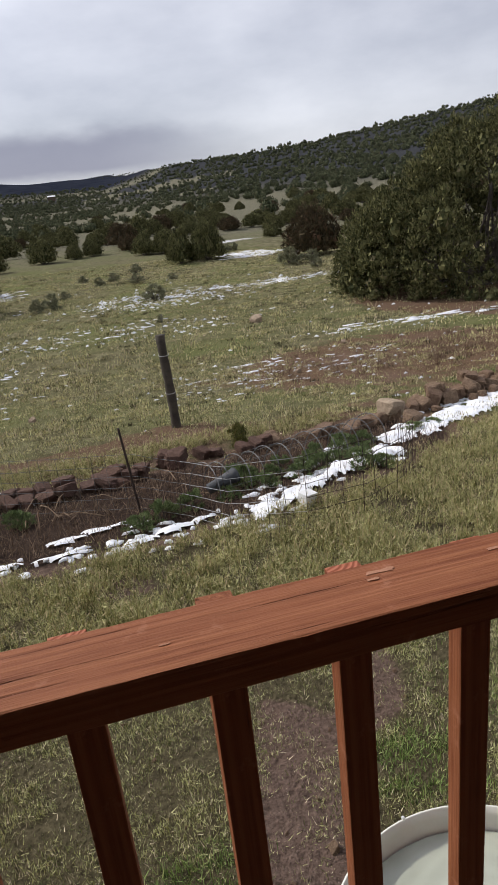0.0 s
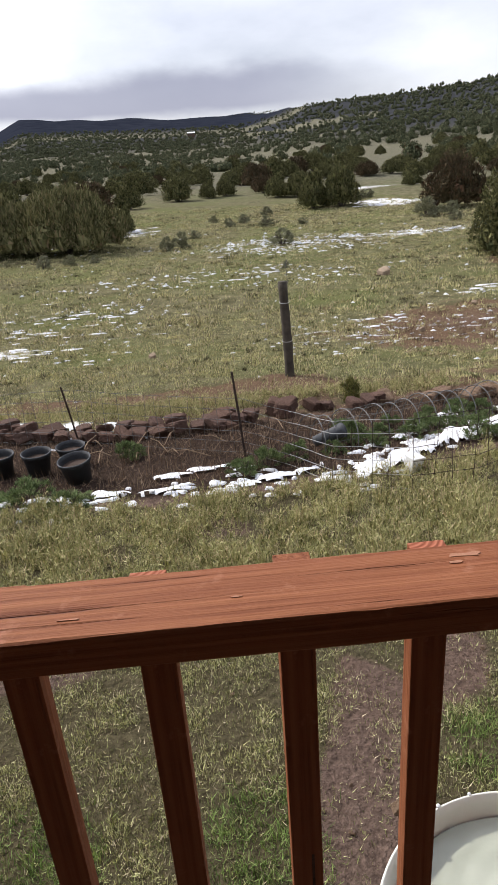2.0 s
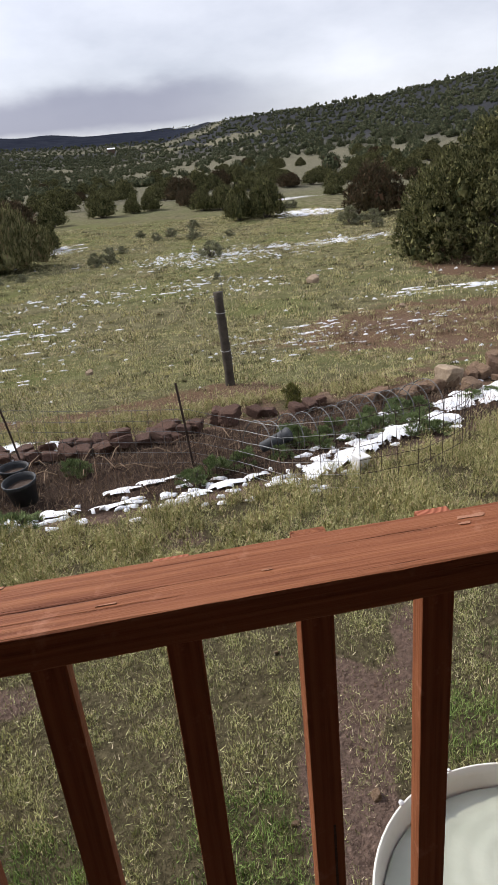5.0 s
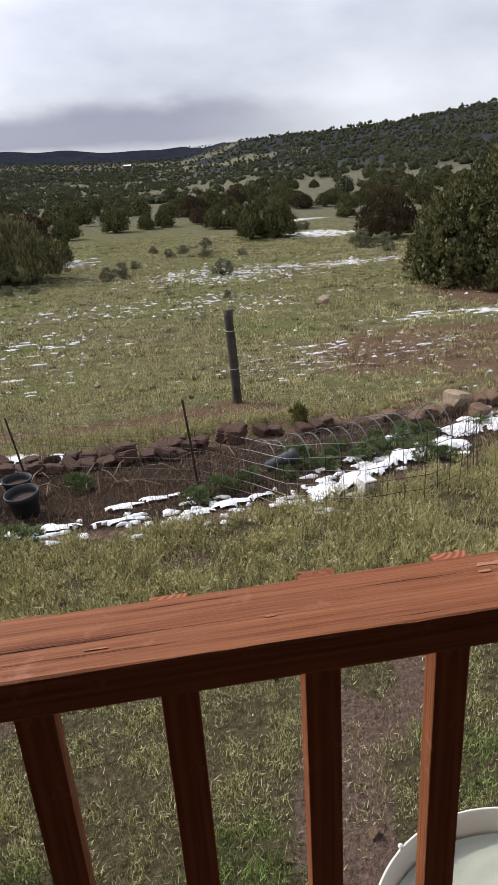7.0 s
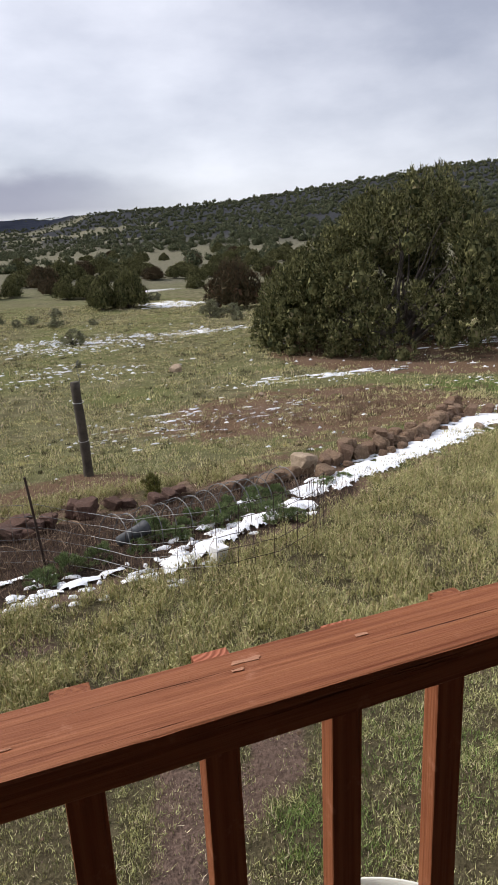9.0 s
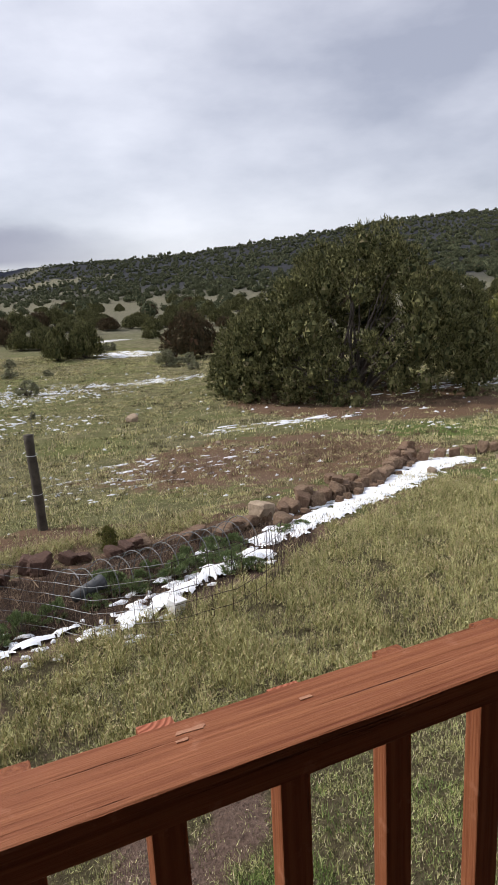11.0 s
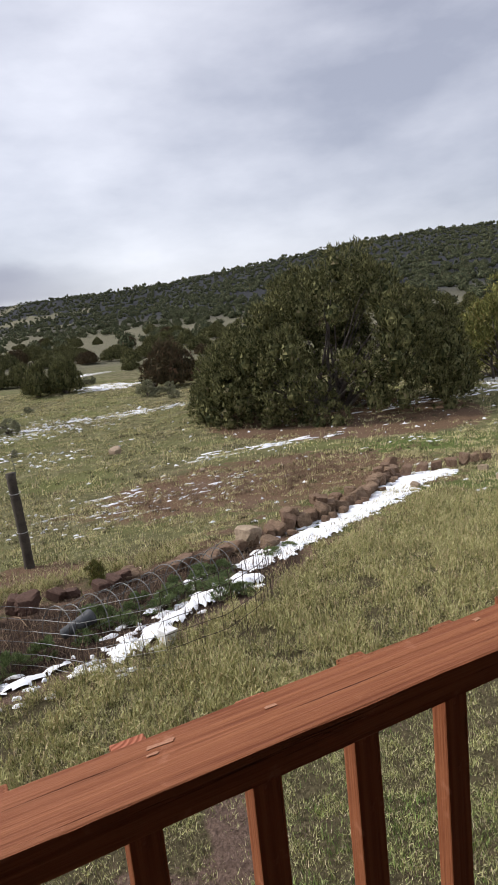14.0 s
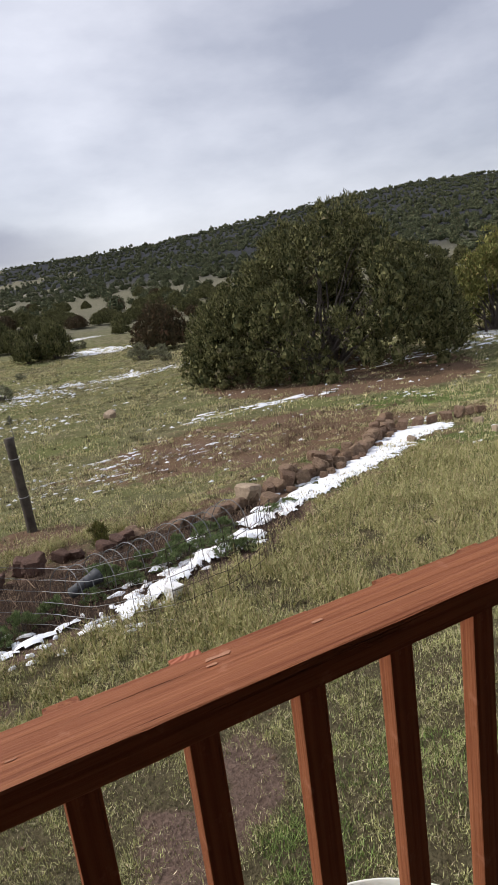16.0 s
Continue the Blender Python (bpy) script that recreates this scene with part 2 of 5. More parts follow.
def ground_material():
    """Soil and turf; the red channel of 'cover' is bare soil, green lush turf, blue crusts of old snow, alpha far woods
    in painted haze.
    """
    n = Nodes("meadow_ground", 1.0, 0.0, 0.0)
    cover = n.tree.nodes.new("ShaderNodeAttribute")
    cover.attribute_name = "cover"
    parts = n.node("ShaderNodeSeparateColor", Color=cover.outputs["Color"])
    soil, lush, crust = parts.outputs[0], parts.outputs[1], parts.outputs[2]
    far = cover.outputs["Alpha"]
    big, mid, fine = n.noise(0.35, 5.0), n.noise(2.6, 6.0, 0.62), n.noise(34, 5.0, 0.65)
    reach = n.node("ShaderNodeVectorMath", Vector=n.where)
    reach.operation = "LENGTH"
    turf = n.mix(n.ramp(mid, 0.3, 0.7), (0.070, 0.066, 0.034), (0.235, 0.215, 0.125))
    turf = n.mix(n.ramp(big, 0.40, 0.66), turf, (0.140, 0.150, 0.062))
    turf = n.mix(n.ramp(fine, 0.40, 0.28), turf, (0.085, 0.068, 0.045))
    # near turf: shade between the grass blades put into a darker thatch colour
    shaded_thatch = n.mix(n.ramp(fine, 0.3, 0.7), (0.050, 0.042, 0.025), (0.150, 0.130, 0.078))
    turf = n.mix(lush, turf, (0.105, 0.135, 0.045))
    turf = n.mix(n.ramp(reach.outputs["Value"], 8.5, 6.0), turf, shaded_thatch)
    dirt = n.mix(n.ramp(fine, 0.3, 0.7), (0.068, 0.048, 0.040), (0.225, 0.160, 0.128))
    dirt = n.mix(n.ramp(reach.outputs["Value"], 5.0, 8.0), dirt, n.mix(n.ramp(fine, 0.3, 0.7), (0.078, 0.050, 0.032), (0.235, 0.158, 0.104)))
    dirt = n.mix(n.ramp(big, 0.45, 0.7), dirt, (0.165, 0.112, 0.083))
    bare = n.ramp(n.maths("ADD", soil, n.maths("MULTIPLY", n.maths("SUBTRACT", mid, 0.5), 1.1)), 0.42, 0.58)
    dirt = n.mix(n.ramp(soil, 1.1, 1.7), dirt, n.mix(n.ramp(fine, 0.3, 0.7), (0.030, 0.022, 0.018), (0.085, 0.060, 0.047)))
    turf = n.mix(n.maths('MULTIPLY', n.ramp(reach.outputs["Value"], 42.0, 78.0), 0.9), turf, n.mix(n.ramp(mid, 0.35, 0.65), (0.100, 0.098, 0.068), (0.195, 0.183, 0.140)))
    tint = n.mix(bare, turf, dirt)
    flecks = n.node("ShaderNodeTexNoise", Vector=n.node("ShaderNodeMapping", Vector=n.where, Scale=(0.45, 1.5, 1)).outputs["Vector"], Scale=1.9, Detail=7.0, Roughness=0.72).outputs["Fac"]
    white = n.ramp(n.maths("ADD", flecks, n.maths("MULTIPLY", crust, 0.42)), 0.80, 0.84)
    tint = n.mix(white, tint, (0.74, 0.75, 0.78))
    # far woods: distance haze is painted in as a dark blue tint
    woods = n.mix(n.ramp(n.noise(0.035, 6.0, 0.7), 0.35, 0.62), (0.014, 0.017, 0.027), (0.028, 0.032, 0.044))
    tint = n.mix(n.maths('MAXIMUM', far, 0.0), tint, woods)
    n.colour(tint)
    return n.bump(n.maths("ADD", n.maths("MULTIPLY", mid, 0.4), fine), 1.0, 0.05).mat


GROUND = ground_material()


# ---- the lie of the land ----
SKYLINE = [(-40, 1.6), (-16, 2.0), (-14.6, 2.75), (-13, 3.5), (-10, 3.4), (-2, 3.0), (2, 2.95), (7, 3.05), (10, 3.35), (15, 3.5), (20, 3.75), (24, 4.15), (29, 4.75), (33.5, 5.25), (38, 5.6), (42.5, 5.75), (47, 5.6), (55, 5.3), (75, 4)]
RIDGE = [(-20, 1700), (4, 1500), (9, 750), (15, 600), (25, 460), (60, 430)]
FLAT = [(0, 0), (8, -0.72), (13, -1.09), (20, -1.34), (30, -1.32), (45, -1.0), (70, -0.9)]


def lerp(table, x):
    if x <= table[0][0]:
        return table[0][1]
    for (a, u), (b, v) in zip(table, table[1:]):
        if x <= b:
            return u + (v - u) * (x - a) / (b - a)
    return table[-1][1]


def smooth(a, b, x):
    s = min(1, max(0, (x - a) / (b - a)))
    return s * s * (3 - 2 * s)


def polar(x, y):
    return math.hypot(x, y + 0.58), math.degrees(math.atan2(x, y + 0.58))


def rise(r, az):
    """How many degrees the ground stands above the eye's level at a distance beyond 70 m."""
    far = lerp(RIDGE, az)
    return -2.4 + (lerp(SKYLINE, az) + 2.4) * math.log(min(r, far) / 70) / math.log(far / 70)


def height(x, y):
    r, az = polar(x, y)
    near = 0.0028 * x - 0.0952 * max(y, -2.0)
    if r < 9:
        return near
    if y < -0.58:
        az = -75 if az < 0 else 75
    z = lerp(FLAT, r)
    if r > 70:
        z = 2.036 + min(r, lerp(RIDGE, az)) * math.tan(radians(rise(r, az)))
    s = smooth(9, 18, r)
    return near * (1 - s) + z * s


def near_line(x, y, line):
    """The distance from a point to a line of points."""
    best = 1e9
    for (ax, ay), (bx, by) in zip(line, line[1:]):
        dx, dy = bx - ax, by - ay
        s = min(1, max(0, ((x - ax) * dx + (y - ay) * dy) / (dx * dx + dy * dy)))
        best = min(best, math.hypot(x - ax - s * dx, y - ay - s * dy))
    return best


WALL = [(-3.52, 6.55), (-2.21, 6.10), (-1.38, 5.88), (-0.68, 5.87), (-0.07, 5.90), (0.66, 6.23), (1.26, 6.35), (2.10, 6.24), (2.76, 6.18), (3.39, 6.46), (4.68, 6.88), (5.59, 7.35), (6.48, 7.99), (7.53, 8.87)]
BED = [(-3.34, 5.39), (-1.82, 5.18), (-0.55, 5.02), (0.49, 5.17), (1.29, 5.25), (2.21, 5.58), (2.78, 5.85)]


# pale openings in the woods: from and to, as (azimuth, rise) in degrees, and how wide
OPENINGS = [((2, 1.3), (14.5, 2.4), 0.36), ((4, -0.1), (32, 0.2), 0.22), ((-18, 0.62), (4, 0.6), 0.16), ((8, 0.9), (14, 1.5), 0.2), ((-6, -0.2), (4, -0.4), 0.3), ((-18, -1.0), (24, -1.5), 0.45)]


def opening(az, r):
    el = rise(r, az)
    return any(x0 < az < x1 and abs(el - (e0 + (e1 - e0) * (az - x0) / (x1 - x0)) + t * 0.3) < t * (0.34 + 0.9 * noise.noise((az * 0.9, r * 0.02, k))) for k, ((x0, e0), (x1, e1), t) in enumerate(OPENINGS))


def cover(x, y):
    """What the ground bears: bare soil, lush turf, old snow, far woods tinted for haze."""
    r, az = polar(x, y)
    bed = smooth(1.15, 0.7, near_line(x, y, BED))
    soil = max(2.0 * bed, 0.72 * smooth(3.6, 1.4, math.hypot((x - 6.0) / 1.6, (y - 11.0) / 1.25)))
    soil = max(soil, 0.9 * smooth(5.2, 3.6, math.hypot(x - 12.8, (y - 18.3) * 0.8)))
    soil = max(soil, 0.92 * smooth(0.30, 0.06, near_line(x, y, [(0.52, 1.72), (0.46, 1.5), (0.34, 1.0), (0.3, 0.6)])))
    soil = max(soil, 0.75 * smooth(0.24, 0.05, near_line(x, y, [(0.6, 1.55), (0.95, 1.72), (1.05, 2.1)])))
    soil = max(soil, 0.65 * smooth(0.3, 0.05, math.hypot((x + 0.95) * 0.5, y - 2.02)), 0.8 * smooth(0.4, 0.15, math.hypot(x + 0.14, y - 3.47)))
    soil = max(soil, 0.28 * smooth(2.8, 2.0, y))
    soil = max(soil, 0.75 * smooth(1.2, 0.6, math.hypot((x - 10.4) / 1.6, y - 8.7)))
    soil = max(soil, 0.5 * smooth(2.3, 1.2, near_line(x, y, WALL)) * (y > 5.4))
    soil = max(soil, 0.85 * smooth(1.1, 0.5, near_line(x, y, [(-4.0, 7.3), (-1.0, 7.0), (0.9, 7.5)])))
    lush = smooth(1.9, 0.8, math.hypot((x - 10.6) / 1.5, (y - 11.4) / 0.9))
    lush = max(lush, 0.9 * smooth(0.42, 0.12, math.hypot((x + 0.03) * 1.2, y - 0.93)), 0.8 * smooth(0.4, 0.1, math.hypot(x + 0.82, y - 1.0)), 0.6 * smooth(0.35, 0.1, math.hypot(x - 0.95, y - 1.3)), 0.32 * smooth(1.2, 0.5, math.hypot(x - 1.9, y - 1.6)))
    lush = max(lush, 0.7 * smooth(2.2, 1.0, near_line(x, y, [(3.2, 5.0), (6.6, 7.1)])))
    crust = 0.0
    for cx, cy, wx, wy, k in ((3.36, 26.73, 4.6, 3.2, 0.62), (8.9, 27.32, 4.0, 1.2, 0.8), (11.1, 40.94, 2.2, 2.2, 1.4), (3.16, 11.17, 3.2, 2.4, 0.52), (-3.16, 14.09, 3.5, 4.0, 0.46), (-4.35, 11.87, 1.6, 1.0, 0.8), (7.85, 14.96, 3.4, 1.1, 0.52), (17.32, 17.99, 3.6, 1.5, 0.62), (22.94, 19.22, 3.0, 1.6, 1.3), (-4.19, 34.77, 2.2, 2.0, 1.0), (0.76, 19.77, 7.0, 2.6, 0.42), (11.55, 55.74, 8, 3, 0.8)):
        crust = max(crust, k * smooth(1.15, 0.45, math.hypot((x - cx) / wx, (y - cy) / wy)))
    if r > 120:
        crust = max(crust, 0.40)
    # the mesa, and the slopes below, take the haze-blue woods colour
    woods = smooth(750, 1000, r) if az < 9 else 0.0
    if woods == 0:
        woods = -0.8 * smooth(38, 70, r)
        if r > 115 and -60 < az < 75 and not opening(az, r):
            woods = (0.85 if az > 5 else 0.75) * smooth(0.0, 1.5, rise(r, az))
            crust = 0.0
    return soil, lush, crust * (1 - max(0, woods)), woods


def mesh_object(name, verts, faces, mat, smooth_shade=False, parent=None, label=""):
    me = bpy.data.meshes.new(name)
    me.from_pydata(verts, [], faces)
    me.materials.append(mat)
    if smooth_shade:
        me.shade_smooth()
    ob = new(name, me)
    ob.parent = parent
    return tagged(ob, label) if label else ob


def part(name, bm, mat, parent=None, label="", smooth_shade=False):
    """Links a bmesh as one mesh object under a thing or a part."""
    me = bpy.data.meshes.new(name)
    bm.to_mesh(me)
    bm.free()
    me.materials.append(mat)
    if smooth_shade:
        me.shade_smooth()
    ob = new(name, me)
    ob.parent = parent
    return tagged(ob, label) if label else ob


def triangles(name, tris, mat, parent=None):
    """One mesh of loose triangles, given as an array n x 3 x 3."""
    n = len(tris)
    me = bpy.data.meshes.new(name)
    me.vertices.add(3 * n)
    me.vertices.foreach_set("co", np.ascontiguousarray(tris, dtype=np.float32).ravel())
    me.loops.add(3 * n)
    me.loops.foreach_set("vertex_index", np.arange(3 * n, dtype=np.int32))
    me.polygons.add(n)
    me.polygons.foreach_set("loop_start", np.arange(0, 3 * n, 3, dtype=np.int32))
    me.update(calc_edges=True)
    me.validate()
    me.materials.append(mat)
    ob = new(name, me)
    ob.parent = parent
    return ob


def box(sx, sy, sz, at=(0, 0, 0), bevel=0.0, segments=2):
    bm = bmesh.new()
    bmesh.ops.create_cube(bm, size=1, matrix=Matrix.Translation(at) @ Matrix.Diagonal((sx, sy, sz, 1)))
    if bevel:
        bmesh.ops.bevel(bm, geom=bm.edges[:], offset=bevel, segments=segments, affect="EDGES", profile=0.6)
    return bm


def tube(points, radii, sides=6, bm=None, closed_ends=True):
    """A round bar along points, of the radii given."""
    bm = bm or bmesh.new()
    pts = [Vector(p) for p in points]
    if not isinstance(radii, (list, tuple)):
        radii = [radii] * len(pts)
    rings, side = [], None
    for i, p in enumerate(pts):
        ahead = (pts[min(i + 1, len(pts) - 1)] - pts[max(i - 1, 0)]).normalized()
        if side is None:
            side = ahead.orthogonal().normalized()
        side = (side - ahead * side.dot(ahead)).normalized()
        up = ahead.cross(side)
        rings.append([bm.verts.new(p + (side * math.cos(a) + up * math.sin(a)) * radii[i]) for a in (2 * math.pi * k / sides for k in range(sides))])
    for a, b in zip(rings, rings[1:]):
        for k in range(sides):
            bm.faces.new((a[k], a[(k + 1) % sides], b[(k + 1) % sides], b[k]))
    if closed_ends:
        bm.faces.new(rings[0][::-1])
        bm.faces.new(rings[-1])
    return bm


# ---- the ground, one sheet to the horizon ----
def build_ground():
    azimuths = list(np.arange(-24, 60.01, 0.5)) + list(np.arange(66, 331, 6.0))
    radii = [0.0] + list(np.geomspace(0.4, 4200, 190))
    verts, colours = [], []
    for r in radii[1:]:
        for a in azimuths:
            x, y = r * math.sin(radians(a)), r * math.cos(radians(a)) - 0.58
            lump = min(0.02 + 0.004 * r, 0.5 + r * 0.002) * (r < 900)
            z = height(x, y) + noise.noise((x * 0.9, y * 0.9, 3.1)) * 0.02 * min(1, r / 3) + noise.noise((x * 0.13, y * 0.13, 7.7)) * lump * min(1, max(0, r - 9) / 10)
            if r > 900 and a < 12:
                z += noise.noise((x * 0.012, y * 0.012, 1.0)) * 5
            verts.append((x, y, z))
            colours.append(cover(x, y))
    n = len(azimuths)
    faces = [(i * n + j, i * n + (j + 1) % n, (i + 1) * n + (j + 1) % n, (i + 1) * n + j) for i in range(len(radii) - 2) for j in range(n)]
    faces = [f[::-1] for f in faces]
    faces.append(tuple(range(n))[::1])
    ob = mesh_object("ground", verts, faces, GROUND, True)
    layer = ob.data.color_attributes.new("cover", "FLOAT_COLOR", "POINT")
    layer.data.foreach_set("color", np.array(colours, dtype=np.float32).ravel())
    return tagged(ob, "sloping pasture of short grass, bare soil and old snow", "ground", kind="structure")


build_ground()


def lie(x, y):
    """The ground's true height, with its small lumps."""
    r, _ = polar(x, y)
    lump = min(0.02 + 0.004 * r, 0.5 + r * 0.002) * (r < 900)
    return height(x, y) + noise.noise((x * 0.9, y * 0.9, 3.1)) * 0.02 * min(1, r / 3) + noise.noise((x * 0.13, y * 0.13, 7.7)) * lump * min(1, max(0, r - 9) / 10)


# ---- the deck ----
RAIL_TOP, PITCH = 1.6795, 0.14
# how far single balusters were nailed off the even spacing
NUDGE = {-1: -0.004, 0: 0.002, 1: 0.003, 2: 0.006, 3: 0.012, 4: 0.010}


def build_railing():
    rail = tagged(new("deck_railing"), "red-stained wooden deck railing with worn top and square balusters", "railing")
    x0, x1 = -2.2, 3.4
    bm = bmesh.new()
    # the cap: a plank laid flat, with worn, slightly wavy arrises
    steps, profile = 280, [(-0.088, -0.036), (-0.088, -0.003), (-0.0872, -0.0008), (-0.085, 0.0), (-0.065, 0.0004), (-0.045, 0.0), (-0.022, 0.0004), (-0.003, 0.0), (-0.0008, -0.0008), (0.0, -0.003), (0.0, -0.036), (-0.002, -0.038), (-0.086, -0.038)]
    rings = []
    for i in range(steps + 1):
        x = x0 + (x1 - x0) * i / steps
        ring = []
        for k, (y, z) in enumerate(profile):
            wobble = noise.noise((x * 9, k * 0.7, 2.0)) * 0.0009 + noise.noise((x * 45, k * 0.9, 5.0)) * 0.0005
            ring.append(bm.verts.new((x, y + wobble, RAIL_TOP + z + wobble * 0.8)))
        rings.append(ring)
    m = len(profile)
    for a, b in zip(rings, rings[1:]):
        for k in range(m):
            bm.faces.new((a[k], b[k], b[(k + 1) % m], a[(k + 1) % m]))
    bm.faces.new(rings[0])
    bm.faces.new(rings[-1][::-1])
    part("cap_rail", bm, RAIL, rail, "worn cap plank of red-stained wood")
    rng = random.Random(4)
    for k in range(-15, 24):
        x = k * PITCH + 0.019 + NUDGE.get(k, -0.004 if k < 0 else 0.008) + rng.uniform(-0.001, 0.001)
        top, foot = RAIL_TOP + (-0.009 if k in (0, 1) else rng.uniform(-0.016, -0.011)), 0.55
        bm = box(0.038, 0.027, top - foot, (0, 0, (top - foot) / 2), 0.0018, 2)
        ob = part("baluster", bm, PALING, rail)
        ob.data.materials.append(RAIL_END)
        for f in ob.data.polygons:
            if f.normal.z > 0.9 and k in (-1, 1, 2):
                f.material_index = 1
        ob.matrix_basis = pose(x, 0.0148, foot, rng.uniform(-0.3, 0.3), rng.uniform(-0.25, 0.25), 0)
    # the split down one baluster
    part("crack", box(0.0035, 0.002, 0.9, (0.0265, 0.0005, 1.19)), SOIL, rail)
    # flakes where the stain has come off
    for fx, fy, w, d in ((0.183, -0.021, 0.034, 0.007), (0.17, -0.032, 0.014, 0.005), (-0.04, -0.052, 0.012, 0.003), (-0.30, -0.004, 0.03, 0.004), (0.305, -0.03, 0.016, 0.006), (-0.19, -0.062, 0.022, 0.002), (0.62, -0.018, 0.014, 0.007)):
        bm = bmesh.new()
        ring = [bm.verts.new((fx + max(-0.8, min(0.8, 1.3 * math.cos(a))) * w / 2 * rng.uniform(0.8, 1.2), fy + max(-0.8, min(0.8, 1.3 * math.sin(a))) * d / 2 * rng.uniform(0.6, 1.3), RAIL_TOP + 0.0011)) for a in np.linspace(0, 2 * math.pi, 13)[:-1]]
        low = [bm.verts.new((v.co.x, v.co.y, RAIL_TOP - 0.002)) for v in ring]
        bm.faces.new(ring)
        for i in range(12):
            bm.faces.new((ring[i], low[i], low[(i + 1) % 12], ring[(i + 1) % 12]))
        part("bare_flake", bm, BARE, rail)


def build_deck():
    floor = tagged(new("floor"), "dark weathered plank deck floor", "deck", kind="structure")
    for i in range(14):
        part("plank", box(6.6, 0.138, 0.036, (0.4, -0.09 - i * 0.144, 0.709), 0.004), DECK, floor)
    joist = part("rim_joist", box(6.6, 0.038, 0.18, (0.4, -0.021, 0.60), 0.003), RAIL, floor)
    joist["label"] = "red-stained rim joist"
    # unseen walls and ceiling, added to keep light off the rail's near faces
    tagged(part("wall_south", box(7.0, 0.12, 3.4, (0.4, -2.2, 1.7)), SIDING), "unseen dark weathered house wall that shades the rail", "wall", kind="structure")
    for name, x in (("wall_west", -3.0), ("wall_east", 3.8)):
        tagged(part(name, box(0.12, 2.1, 3.4, (x, -1.08, 1.7)), SIDING), "unseen dark end wall added to keep side light off the rail", "wall", kind="structure")
    tagged(part("ceiling", box(7.0, 2.26, 0.1, (0.4, -1.13, 3.46)), SIDING), "unseen dark ceiling added to keep sky light off the rail", "ceiling", kind="structure")


build_railing()
build_deck()


# ---- below the rail: the water tub and the yellow scrap ----
def lathe(profile, sides, bm=None):
    bm = bm or bmesh.new()
    rings = [[bm.verts.new((r * math.cos(2 * math.pi * k / sides), r * math.sin(2 * math.pi * k / sides), z)) for k in range(sides)] for r, z in profile]
    for a, b in zip(rings, rings[1:]):
        for k in range(sides):
            bm.faces.new((a[k], a[(k + 1) % sides], b[(k + 1) % sides], b[k]))
    return bm, rings


def build_tub():
    x, y, top, r = 0.612, 0.311, 0.38, 0.407
    foot = lie(x, y) - 0.01
    tub = tagged(new("water_tub"), "round pale plastic tub filled with water on the lawn", "tub")
    tub.location = (x, y, foot)
    h = top - foot
    bm, rings = lathe([(r - 0.075, 0.0), (r - 0.06, 0.01), (r - 0.010, h - 0.03), (r, h - 0.012), (r + 0.001, h - 0.003), (r - 0.002, h), (r - 0.006, h - 0.002), (r - 0.011, h - 0.03), (r - 0.07, 0.015)], 72)
    bm.faces.new(rings[0][::-1])
    bm.faces.new(rings[-1])
    part("shell", bm, TUB, tub, "pale greenish-white plastic shell", True)
    bm = bmesh.new()
    n, level = 40, h - 0.075
    rr = r - 0.024
    grid = [[bm.verts.new((rr * (i / n) * math.cos(2 * math.pi * k / 64), rr * (i / n) * math.sin(2 * math.pi * k / 64), level
                           + 0.0016 * math.sin(110 * math.hypot(rr * i / n * math.cos(2 * math.pi * k / 64) - 0.05, rr * i / n * math.sin(2 * math.pi * k / 64) - 0.12)) + 0.004 * noise.noise((rr * i / n * math.cos(2 * math.pi * k / 64) * 7, rr * i / n * math.sin(2 * math.pi * k / 64) * 7, 0)))) for k in range(64)] for i in range(1, n + 1)]
    for a, b in zip(grid, grid[1:]):
        for k in range(64):
            bm.faces.new((a[k], b[k], b[(k + 1) % 64], a[(k + 1) % 64]))
    bm.faces.new(grid[0])
    part("water", bm, WATER, tub, "grey-green water with ripples, sky reflection put into its colour", True)
    for a, d in ((112, 0.006), (124, 0.008), (98, 0.005)):
        bm = bmesh.new()
        bmesh.ops.create_icosphere(bm, subdivisions=2, radius=d)
        for v in bm.verts:
            v.co *= 1 + 0.3 * noise.noise(v.co * 90)
        ob = part("ice_bit", bm, SNOW, tub)
        ob.location = (r * math.cos(radians(a)), r * math.sin(radians(a)), h + d * 0.5)


build_tub()


SCRAP = (1.75, 1.03)


def build_scrap():
    x, y = SCRAP
    z = lie(x, y)
    bm = bmesh.new()
    rows = []
    for i in range(13):
        s = i / 12
        bend = 0.10 * math.sin(s * 1.5)
        half = 0.010 + 0.016 * min(1, s * 4)
        cx, cy = 0.17 * s, bend * 0.5
        rows.append([bm.verts.new((cx, cy - half, 0.045 + 0.015 * math.sin(s * 3))), bm.verts.new((cx, cy, 0.075 + 0.02 * math.sin(s * 3))), bm.verts.new((cx, cy + half, 0.04))])
    for a, b in zip(rows, rows[1:]):
        bm.faces.new((a[0], b[0], b[1], a[1]))
        bm.faces.new((a[1], b[1], b[2], a[2]))
    bmesh.ops.solidify(bm, geom=bm.faces[:], thickness=0.006)
    ob = part("plastic_scrap", bm, YELLOW)
    ob.matrix_basis = pose(x, y, z - 0.012, 8, -4, -8)
    tagged(ob, "bent strip of yellow plastic lying in the lawn", "scrap")


build_scrap()


